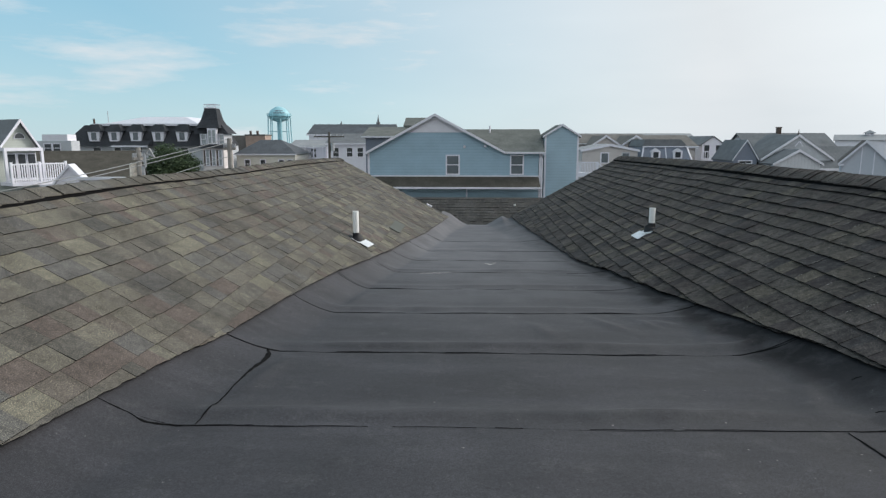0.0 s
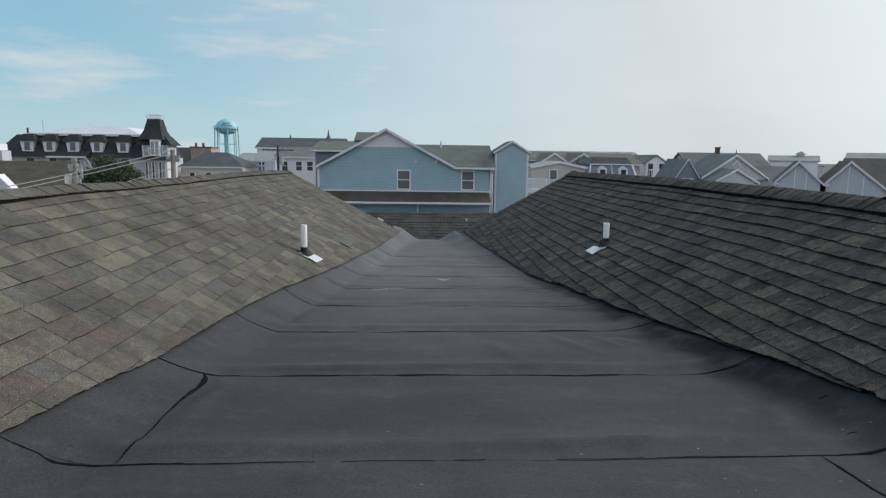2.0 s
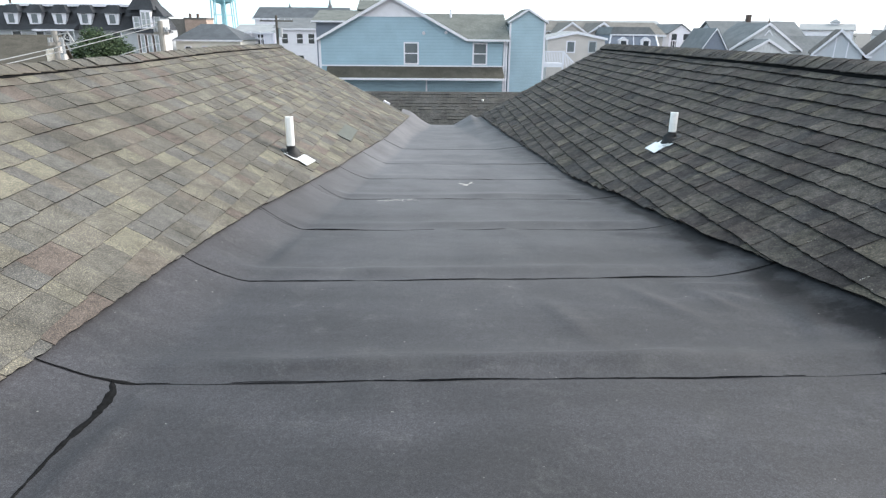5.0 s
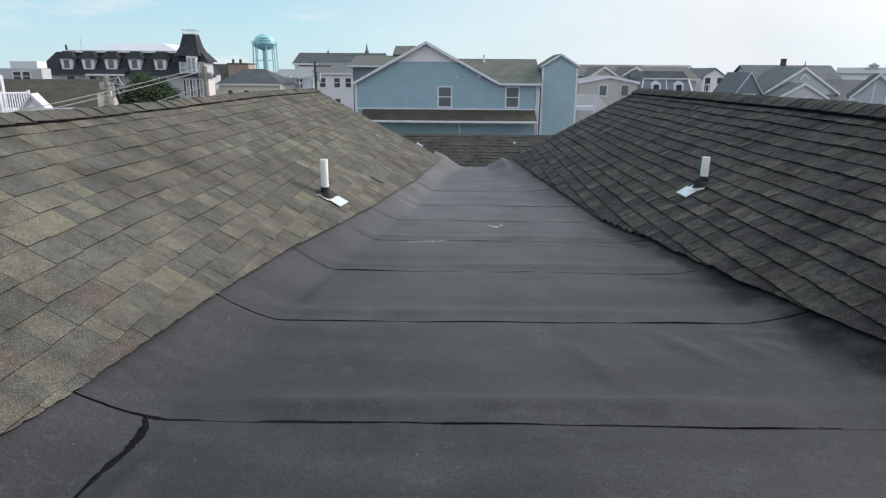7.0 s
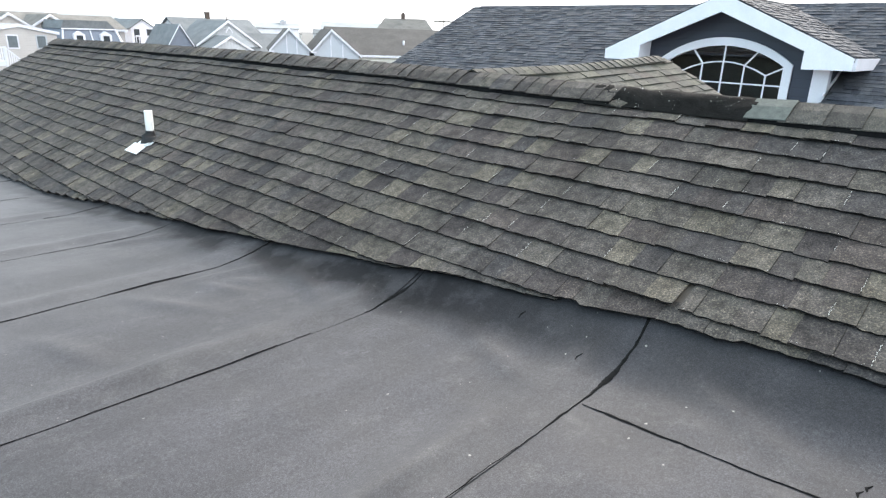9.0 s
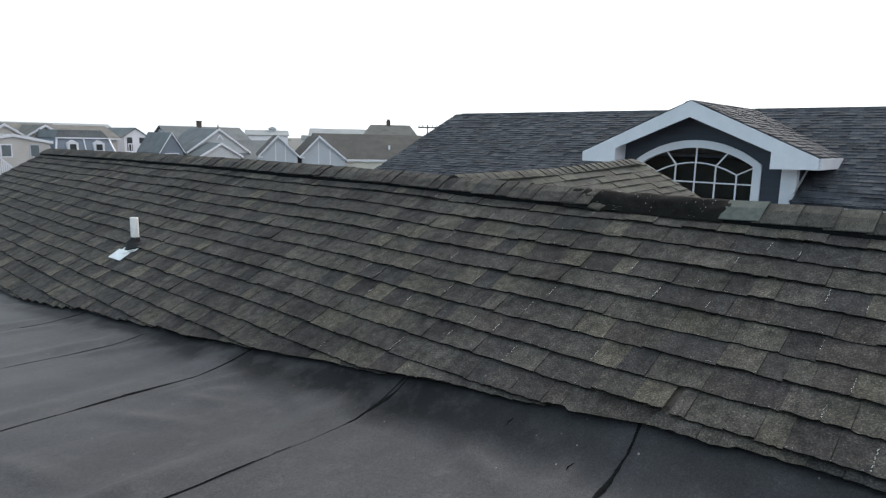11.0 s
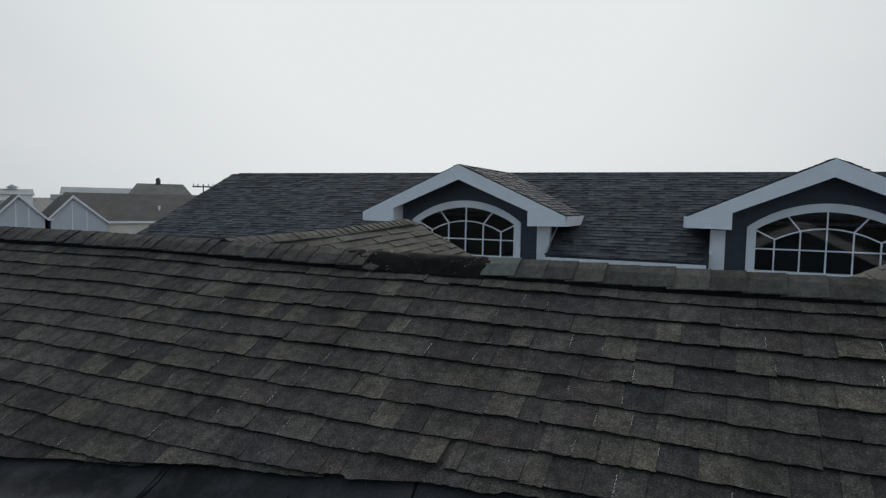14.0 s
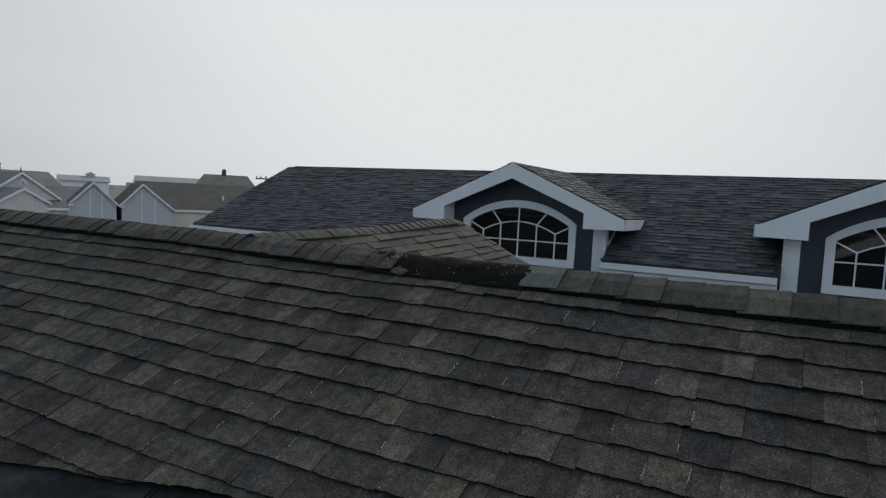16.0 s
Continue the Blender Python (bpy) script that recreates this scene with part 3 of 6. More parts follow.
    crack([(1.02, 2.027, 0.004), (1.12, 2.029, 0.007), (1.16, 2.03, 0.002), (1.40, 2.034, 0.002), (1.50, 2.038, 0.010), (1.60, 2.04, 0.007), (1.66, 2.04, 0.015), (1.73, 2.05, 0.016), (1.79, 2.05, 0.034), (1.84, 2.05, 0.014), (1.93, 2.05, 0.012), (2.02, 2.065, 0.016), (2.11, 2.08, 0.008)], 3.7, "wide ragged black tar line")
    crack([(1.60, 2.03, 0.004), (1.60, 1.94, 0.014), (1.60, 1.83, 0.014), (1.605, 1.68, 0.009), (1.604, 1.55, 0.008), (1.62, 1.43, 0.008), (1.63, 1.0, 0.007), (1.64, 0.3, 0.006)], 1.2)
    crack([(1.66, 1.34, 0.006), (1.70, 1.335, 0.014), (1.72, 1.32, 0.018), (1.77, 1.31, 0.010), (1.85, 1.305, 0.012), (1.97, 1.30, 0.008)], 5.9)
    for x, y, w in ((1.885, 2.473, 0.016), (1.80, 2.175, 0.010), (1.69, 1.37, 0.010), (1.73, 1.36, 0.012)):
        crack([(x - 0.018, y, 0.002), (x, y + 0.004, w), (x + 0.02, y - 0.004, 0.002)], x)

    def chalk(line, width, seed):
        """A scuffed whitish mark."""
        g, r = Geo(), random.Random(seed)
        for p, q in zip(line, line[1:]):
            for _ in range(34):
                f = r.random()
                x, y, e = p[0] + (q[0] - p[0]) * f + r.gauss(0, width * 0.3), p[1] + (q[1] - p[1]) * f + r.gauss(0, width), r.uniform(0.0012, 0.0055)
                z = top_z(x, y) + 0.0012
                g.add([Vector((x - e * 2, y - e, z)) - base, Vector((x + e * 2, y - e * 0.7, z)) - base, Vector((x + e * 1.6, y + e, z)) - base, Vector((x - e * 1.2, y + e * 0.8, z)) - base], [(0, 1, 2, 3)])
        part("chalk_mark", g, grit, roof, "scuffed whitish mark", kind="stuff")

    chalk([(-0.21, 5.70), (0.08, 5.735)], 0.018, 5)
    chalk([(0.42, 6.45), (0.47, 6.35), (0.53, 6.48)], 0.012, 6)
    return roof


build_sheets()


# ---- shingles ----
def tab_verts(surf, ya, yb, va, vb, cut, thick, top):
    """The eight corners of one tab from va (upper edge) to vb (butt edge); cut trims it to the roof's lower edge."""
    out = []
    for lift_u, lift_d in ((-0.002, thick - 0.0045), (top, thick)):
        for y, v, lift in ((ya, va, lift_u), (yb, va, lift_u), (yb, min(vb, cut(yb)), lift_d), (ya, min(vb, cut(ya)), lift_d)):
            out.append(surf(y, v, lift))
    return out


TAB_FACES = [(4, 5, 6, 7), (3, 2, 1, 0), (0, 1, 5, 4), (1, 2, 6, 5), (2, 3, 7, 6), (3, 0, 4, 7)]


JOINTS = []                          # places of worn joints on the nearer slope: y, upper and lower edge, lift at both


def ragged_tab(surf, ya, yb, va, vb, cut, lift, thick, rnd, n=6, fray=0.0016, teeth=False):
    """One tab with a slightly frayed butt edge that waves with its course."""
    rows = [[], [], [], []]
    end, tooth = cut((ya + yb) / 2), rnd.uniform(-0.008, 0.010)
    for i in range(n + 1):
        y = ya + (yb - ya) * i / n
        trim = cut(y) + rnd.uniform(-0.004, 0.004)
        if teeth:
            trim += (end + tooth - trim) * max(0.0, min(1.0, (y - 4.2) / 1.5))
        d = min(vb + rnd.uniform(-fray, fray), trim)
        u = min(va, d - 0.004)
        up = 0.003 + (lift(y) - 0.003) * min(1.0, (d - u) / (vb - va))
        for r, (v, e) in zip(rows, ((u, -0.002), (d, up - thick), (u, 0.003), (d, up))):
            r.append(surf(y, v, e))
    return [p for r in rows for p in r]


def ragged_faces(n=6):
    A, B, C, D = (list(range(k * (n + 1), (k + 1) * (n + 1))) for k in range(4))
    f = [(B[0], A[0], C[0], D[0]), (A[n], B[n], D[n], C[n])]
    for i in range(n):
        f += [(C[i], C[i + 1], D[i + 1], D[i]), (B[i], B[i + 1], A[i + 1], A[i]), (B[i + 1], B[i], D[i], D[i + 1])]
    return f


def lay_courses(surf, y0, y1, vmax, cut, rnd, expo=0.127, flip=False, first=0.06, gaps=()):
    """All tabs of one slope: rows from the ridge down, uneven widths, a few lifted or short."""
    tabs, row, v = [], 0, first - expo
    widths = (0.075, 0.09, 0.105, 0.115, 0.125, 0.135, 0.15, 0.19) if flip else (0.08, 0.10, 0.115, 0.13, 0.14, 0.15, 0.165, 0.20)
    while v < vmax:
        y = y0 + rnd.uniform(-0.2, 0.0)
        while y < y1:
            w = rnd.choice(widths)
            a, b = max(y, y0), min(y + w - (0.0010 if flip else 0.0014), y1)
            y += w
            lifted = 0.0
            for gy, g0, g1 in gaps:
                if g0 < v < g1:
                    if a < gy < b:
                        b, y = gy - 0.012, gy + 0.012
                    if gy < a < gy + 0.24:
                        lifted = 0.014
            vb = v + expo + rnd.uniform(-0.003, 0.003)
            if b - a < 0.03 or vb < 0.03 or v + 0.006 > max(cut(a), cut(b)):
                continue
            if flip:
                own = lifted + rnd.choice((0.0155, 0.018, 0.021)) + rnd.uniform(-0.0015, 0.002)
                lift = lambda q, own=own, row=row: own + 0.006 * wob(q, row * 2.7, 1.5, 5.5) + 0.0025 * wob(q, row * 2.7, 6.0, 1.5)
                vb += 0.006 * wob(a, row * 4.1, 1.2, 2.5)
            else:
                own = rnd.choice((0.0065, 0.0075, 0.009, 0.0115)) + rnd.uniform(-0.001, 0.0015)
                lift = lambda q, own=own, row=row: own + 0.0015 * wob(q, row * 2.7, 1.5, 5.5)
            va = max(v - 0.035, 0.0)
            tabs.append(ragged_tab(surf, a, b, va, vb, cut, lift, 0.0055 if flip else 0.0045, rnd, fray=0.0036 if flip else 0.001, teeth=flip))
            if flip and 0.3 < a < 4.2 and vb < cut(a) - 0.01:
                JOINTS.append((a, v + 0.005, vb, lift(a), va))
        v += expo
        row += 1
    faces = ragged_faces()
    return tabs, [f if not flip else tuple(reversed(f)) for f in faces]


def black_edges(ob):
    """The cut edges of a tab show the black asphalt under its granules."""
    ob.data.materials.append(cut_edge)
    ob.data.polygons.foreach_set("material_index", [1 if i % 20 > 1 and (i % 20 - 2) % 3 == 2 else 0 for i in range(len(ob.data.polygons))])


def build_slope(name, surf, y0, y1, vmax, cut, seed, one, many, near, label, base, flip):
    rnd = random.Random(seed)
    roof = thing(name, Matrix.Translation(base), label, "roof", kind="structure")
    # boards under the shingles
    g = Geo()
    vs, ys = np.linspace(0, 1, 8), np.linspace(y0, y1, 40)
    g.grid(lambda y, w: surf(y, w * (cut(y) - 0.02), -0.006) - base, ys, vs)
    g.grid(lambda y, w: surf(y, w * (cut(y) - 0.02), -0.03) - base, ys, vs)
    part("deck", g, deck_mat, roof)
    tabs, faces = lay_courses(surf, y0, y1, vmax, cut, rnd, 0.1245 if flip else 0.1225, flip, 0.075 if flip else 0.036, ((2.0, 1.04, 1.14),) if flip else ())
    tabs.sort(key=lambda t: (sum(t, Vector()) / len(t) - near).length)
    rest = Geo()
    for i, t in enumerate(tabs):
        if i < 300:
            c = sum(t, Vector()) / len(t)
            p = part("shingle", Geo().add([q - c for q in t], faces), one, roof)
            black_edges(p)
            p.location = c - base
        else:
            rest.add([q - base for q in t], faces)
    black_edges(part("shingle_field", rest, many, roof, kind="stuff"))
    return roof


def cut_r(y):
    return (XR - lerp(EDGE_R, y)) / RUN + 0.012 * wob(y, 0, 3.0, 7) + (0.02 if 1.78 < y < 2.3 else 0.0)


def cut_l(y):
    return (lerp(EDGE_L, y) - XL) / RUN + 0.006 * wob(y, 0, 3.0, 1)


roof_east = build_slope("roof_east", slope_r, BACK, END_R, 2.6, cut_r, 11, shade_one, shade_many, Vector((2.6, 2.0, 0.5)), "weathered grey-brown asphalt shingle slope in shade-darkened tones, dirty and curling at its lower edge", Vector((2.4, 5, 0)), True)
roof_west = build_slope("roof_west", slope_l, BACK, END_L, 2.6, cut_l, 23, shingle_one, shingle_many, Vector((-1.6, 3.6, 0.4)), "sunlit tan and brown asphalt shingle slope with mixed tabs", Vector((-1.6, 5, 0)), False)


# ---- ridges ----
def ridge_cap(along, cross, fall, length, half, thick):
    """One folded cap piece: a curved saddle, thicker at its open end, in its own coordinates."""
    g = Geo()
    arc = [(-half, -half * fall), (-half * 0.45, -half * 0.36 * fall), (0.0, 0.0), (half * 0.45, -half * 0.36 * fall), (half, -half * fall)]
    rows = []
    for s, up in ((0.0, 0.0), (length, 0.0065)):
        for e in (0.0, thick):
            rows.append([Vector(along) * s + Vector(cross) * a + Vector((0, 0, b + up + e)) for a, b in arc])
    v = [p for r in rows for p in r]
    f = []
    for i in range(4):
        f += [(5 + i, 6 + i, 16 + i, 15 + i), (1 + i, i, 10 + i, 11 + i), (10 + i, 15 + i, 16 + i, 11 + i), (i, 1 + i, 6 + i, 5 + i)]
    f += [(0, 5, 15, 10), (4, 14, 19, 9)]
    return g.add(v, f)


def build_ridge(roof, base, x, table, y0, y1, one, seed, skip=None, step=0.138, lift=0.034, fall=0.53, half=0.13, length=0.165):
    rnd = random.Random(seed)
    cap = ridge_cap((0, -1, 0), (1, 0, 0), fall, length, half, 0.004).mesh("ridge_cap", one)
    fresh, newer = (ridge_cap((0, -1, 0), (1, 0, 0), fall, length, half, 0.004).mesh("ridge_cap", m) for m in (green_tab, cap_grey))
    runs = ((y1, y0, step),) if not skip else ((y1, skip[1] + length - 0.02, 0.088), (skip[0], y0, step))
    for n, (top, end, gap) in enumerate(runs):
        y = top
        while y > end:
            p = new("ridge_cap", cap if not n else fresh if y > top - 0.01 else newer)
            p.parent = roof
            tilt = math.degrees(math.atan2(lerp(table, y - 0.14) - lerp(table, y), 0.14))
            p.matrix_basis = pose(x + rnd.uniform(-0.006, 0.006), y, lerp(table, y) + lift + rnd.uniform(-0.002, 0.002), -tilt + rnd.uniform(-0.4, 0.4), rnd.uniform(-0.8, 0.8), rnd.uniform(-1.2, 1.2))
            p.location -= base
            y -= gap * rnd.uniform(0.94, 1.06)
    # vent strip whose black also fills in the shadow gap below the caps
    g = Geo()
    ys = np.linspace(y0, y1, 60)
    edge = lift - 0.97 * half * fall - 0.001
    prof = [(0.005 - half, -0.7 * half), (0.010 - half, edge), (0.0, lift - 0.006), (half - 0.010, edge), (half - 0.005, -0.7 * half)]
    g.grid(lambda yy, i: Vector((x + prof[int(i)][0], yy, lerp(table, yy) + prof[int(i)][1])) - base, ys, range(5))
    part("ridge_vent", g, tar, roof, "black vent strip that draws the shadow line under the caps")


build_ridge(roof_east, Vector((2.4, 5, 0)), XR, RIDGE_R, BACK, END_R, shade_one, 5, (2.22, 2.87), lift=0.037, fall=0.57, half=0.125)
build_ridge(roof_west, Vector((-1.6, 5, 0)), XL, RIDGE_L, BACK, END_L, shingle_one, 6, lift=0.017, fall=0.50, half=0.090, step=0.17, length=0.2)


def build_bare_ridge():
    """Where caps have blown off: bare felt with loose granules."""
    base = Vector((2.4, 5, 0))
    g = Geo()
    ys = np.linspace(2.20, 3.0, 32)
    us = np.linspace(-1, 1, 13)
    g.grid(lambda yy, u: Vector((XR + 0.135 * u, yy, lerp(RIDGE_R, yy) + 0.043 - 0.088 * abs(u) ** 1.4 + 0.008 * wob(yy, u, 9, 3))) - base, ys, us)
    part("bare_felt", g, felt, roof_east, "bare black felt where ridge caps are missing", smooth=True)
    g, rnd = Geo(), random.Random(9)
    for _ in range(90):
        yy, u, r = rnd.uniform(2.26, 2.9), rnd.uniform(-0.97, 0.1), rnd.choice((0.0007, 0.001, 0.0013, 0.0024))
        c = Vector((XR + 0.135 * u, yy, lerp(RIDGE_R, yy) + 0.0445 - 0.088 * abs(u) ** 1.4 + 0.008 * wob(yy, u, 9, 3))) - base
        g.add([c + Vector((r, 0, 0)), c + Vector((-r, r, 0)), c + Vector((-r, -r, 0)), c + Vector((0, 0, r * 1.4))], [(0, 1, 3), (1, 2, 3), (2, 0, 3), (0, 2, 1)])
    part("granules", g, grit, roof_east, "loose pale granules", kind="stuff")
    g = Geo()
    # a torn cap left hanging by the bare stretch
    g.add([Vector((3.0, 2.86, 0.765)) - base, Vector((3.09, 2.84, 0.825)) - base, Vector((3.05, 2.74, 0.80)) - base, Vector((2.99, 2.79, 0.757)) - base,
           Vector((3.0, 2.86, 0.772)) - base, Vector((3.09, 2.84, 0.832)) - base, Vector((3.05, 2.74, 0.807)) - base, Vector((2.99, 2.79, 0.764)) - base], [(4, 5, 6, 7), (3, 2, 1, 0), (0, 1, 5, 4), (1, 2, 6, 5), (2, 3, 7, 6), (3, 0, 4, 7)])
    part("torn_cap", g, shade_one, roof_east, "torn leftover ridge cap")


build_bare_ridge()


def build_scuffs():
    """Pale granules worn loose along some joints and butt edges of the nearer shingles."""
    rnd, g, base = random.Random(15), Geo(), Vector((2.4, 5, 0))

    def fleck(y, v, lift, e, f):
        k = [(y - e, v - f), (y + e * 0.6, v - f * 0.8), (y + e, v + f), (y - e * 0.7, v + f * 0.7)]
        g.add([slope_r(a, b, lift) - base for a, b in k], [(0, 1, 2, 3)])

    for y, v0, vb, lift, va in JOINTS:
        if rnd.random() < 0.20:
            a = rnd.uniform(0.0, 0.6)
            v, end = v0 + (vb - v0) * a, v0 + (vb - v0) * rnd.uniform(a + 0.3, 1.0)
            while v < min(end, vb - 0.004):
                f = rnd.uniform(0.001, 0.005)
                h = 0.003 + (lift - 0.003) * (v - va) / (vb - va) + 0.0016
                fleck(y - 0.0008 + rnd.gauss(0, 0.0012), v, h, rnd.uniform(0.0006, 0.0016), f)
                v += f * rnd.uniform(1.6, 3.6)
        if rnd.random() < 0.3:
            for _ in range(rnd.randint(1, 5)):
                fleck(y + rnd.uniform(0.0, 0.14), vb - rnd.uniform(0.003, 0.008), lift + 0.0012, rnd.uniform(0.0008, 0.0025), rnd.uniform(0.0006, 0.0014))
    part("pale_scuff", g, grit, roof_east, "pale worn granule lines", kind="stuff")


build_scuffs()

# a greenish replacement tab on the sunlit slope
patch = part("patch_shingle", Geo().add([p - Vector((-1.6, 5, 0)) for p in tab_verts(slope_l, 7.55, 8.22, 1.60, 1.745, lambda y: 9.0, 0.021, 0.017)], TAB_FACES), green_tab, roof_west, "greenish replacement shingle")


# ---- the far sides of both ridges, gable walls and the lower roof ahead ----
def plane_courses(geo, origin, along, down, length, depth, seed, expo=0.14, widths=(0.16, 0.22, 0.3, 0.38), inside=None, thick=0.010, uneven=(0.55, 1.35)):
    """Courses of joined tabs on a plane, from its upper edge down."""
    rnd = random.Random(seed)
    origin, along, down = Vector(origin), Vector(along).normalized(), Vector(down).normalized()
    n = along.cross(down)
    n = n if n.z > 0 else -n
    right = along.cross(down).z > 0
    faces = [tuple(reversed(f)) for f in TAB_FACES] if right else TAB_FACES
    v = 0.0
    while v < depth - 0.02:
        s = rnd.uniform(-0.3, 0.0)
        while s < length:
            w = rnd.choice(widths)
            a, b = max(s, 0), min(s + w - 0.004, length)
            s += w
            if b - a < 0.03 or (inside and not inside((a + b) / 2, v)):
                continue
            t = thick * rnd.choice(uneven)
            vb = min(v + expo, depth)
            q = []
            for up, dn in ((-0.002, t - 0.008), (0.003, t)):
                q += [origin + along * a + down * max(v - 0.03, 0) + n * up, origin + along * b + down * max(v - 0.03, 0) + n * up, origin + along * b + down * vb + n * dn, origin + along * a + down * vb + n * dn]
            geo.add(q, faces)
        v += expo
    return geo


def build_outer():
    base = Vector((4.6, 5, 0))
    outer = thing("roof_outer_east", Matrix.Translation(base), "asphalt shingle slope falling away beyond the ridge with a small cross gable", "roof", kind="structure")
    g = Geo()
    g.prism([(XR, 0.77), (6.0, -0.8), (6.0, -0.9), (XR, 0.67)], BACK, END_R)
    g.v = [tuple(Vector(p) - base) for p in g.v]
    part("slope", g, brown_roof, outer)
    t = plane_courses(Geo(), Vector((XR, BACK, 0.775)) - base, (0, 1, 0), (6.0 - XR, 0, -1.57), END_R - BACK, 3.27, 61, 0.1245, (0.10, 0.13, 0.16, 0.22))
    part("shingle_field", t, mossy_many, outer, kind="stuff")
    # cross gable: its ridge runs out from the main ridge
    for gy in (3.86, -0.30):
        zr = [(3.2, 0.845), (4.3, 0.862), (5.6, 0.93)]
        g = Geo()
        for sgn in (-1, 1):
            top = [Vector((x, gy, lerp(zr, x))) for x in (3.15, 4.3, 5.6)]
            bot = [p + Vector((0, sgn * 1.5, -0.75)) for p in top]
            v = [p - base for p in top + bot] + [p - base - Vector((0, 0, 0.1)) for p in top + bot]
            g.add(v, [(0, 1, 4, 3), (1, 2, 5, 4), (9, 10, 7, 6), (10, 11, 8, 7), (2, 8, 11, 5), (5, 11, 10, 4), (4, 10, 9, 3)])
        part("gable_roof", g, brown_roof, outer)
        t = Geo()
        for sgn in (-1, 1):
            plane_courses(t, (3.15, gy, 0.848), (2.45, 0, 0.085), (0, sgn * 1.5, -0.75), 2.45, 1.6, 31, 0.086, (0.12, 0.15, 0.18, 0.2), thick=0.010, uneven=(0.75, 1.25))
        t.v = [tuple(Vector(p) - base) for p in t.v]
        part("gable_shingles", t, mossy_many, outer, kind="stuff")
        cap = ridge_cap((-1, 0, 0), (0, -1, 0), 0.47, 0.112, 0.085, 0.008).mesh("gable_cap", mossy_one)
        rnd = random.Random(3)
        x = 3.22
        while x < 5.5:
            p = new("ridge_cap", cap)
            p.parent = outer
            p.matrix_basis = pose(x, gy, lerp(zr, x) + 0.022, 0, -2.5, rnd.uniform(-1.5, 1.5))
            p.location -= base
            x += 0.09
        g = Geo().prism([(gy, lerp(zr, 5.6) - 0.09), (gy + 1.45, 0.12), (gy + 1.45, -1.2), (gy - 1.45, -1.2), (gy - 1.45, 0.12)], 5.35, 5.45, "x")
        g.v = [tuple(Vector(p) - base) for p in g.v]
        part("gable_wall", g, navy, outer)
        for sgn in (-1, 1):
            part("rake_board", Geo().beam(Vector((5.62, gy, lerp(zr, 5.6) - 0.12)) - base, Vector((5.62, gy + sgn * 1.5, lerp(zr, 5.6) - 0.87)) - base, 0.03, 0.16), white, outer)
    west = thing("roof_outer_west", pose(-3.5, 5, 0), "asphalt shingle slope falling away beyond the ridge", "roof", kind="structure")
    g = Geo().prism([(1.35, 0.755), (-1.6, -0.87), (-1.6, -0.97), (1.35, 0.655)], BACK - 5, END_L - 5)
    part("slope", g, brown_roof, west)
    t = plane_courses(Geo(), (1.35, BACK - 5, 0.760), (0, 1, 0), (-2.95, 0, -1.625), END_L - BACK, 3.36, 63, 0.1225, (0.10, 0.13, 0.16, 0.20))
    part("shingle_field", t, shingle_many, west, kind="stuff")
    walls = thing("wall_under_roof", pose(0.5, 5, -6.5), "beige lap-sided outer walls of the building under the roof", "wall", kind="structure")
    g = Geo().box(-5.4, 5.4, -7.4, -7.2, 0, 5.4).box(-5.4, -5.2, -7.2, 6.3, 0, 5.4).box(5.2, 5.4, -7.2, 6.3, 0, 5.4).box(-5.4, 5.4, 6.3, 6.5, 0, 4.6)
    part("wall", g, beige, walls)
    # gable triangles ahead
    g = Geo().prism([(XL - 0.5, 0.70), (XL - 2.95, -0.9), (-0.63, -0.9), (-0.63, -0.62)], 6.30, 6.45)
    g.v = [(x, y, z + 6.5) for x, y, z in g.v]
    part("gable_wall", g, beige, walls)
    g = Geo().prism([(XR - 0.5, 0.70), (0.55, -0.62), (0.55, -0.9), (5.3, -0.9), (5.3, -0.75)], 6.75, 6.9)
    g.v = [(x, y, z + 6.5) for x, y, z in g.v]
    part("gable_wall", g, beige, walls)
    lower = thing("roof_lower", pose(0.4, 15.9, -0.32), "dark brown shingle roof running across beyond the valley", "roof", kind="structure")
    g = Geo().prism([(0, 0), (4.0, -1.9), (4.0, -2.0), (-4.0, -2.0), (-4.0, -1.9)], -7.5, 7.0, "x")
    part("slab", g, brown_roof, lower)
    t = plane_courses(Geo(), (-7.5, 0, 0.01), (1, 0, 0), (0, -4, -1.9), 14.5, 2.6, 71, 0.127, (0.1, 0.14, 0.165, 0.22))
    part("shingle_field", t, deep_many, lower, kind="stuff")


build_outer()


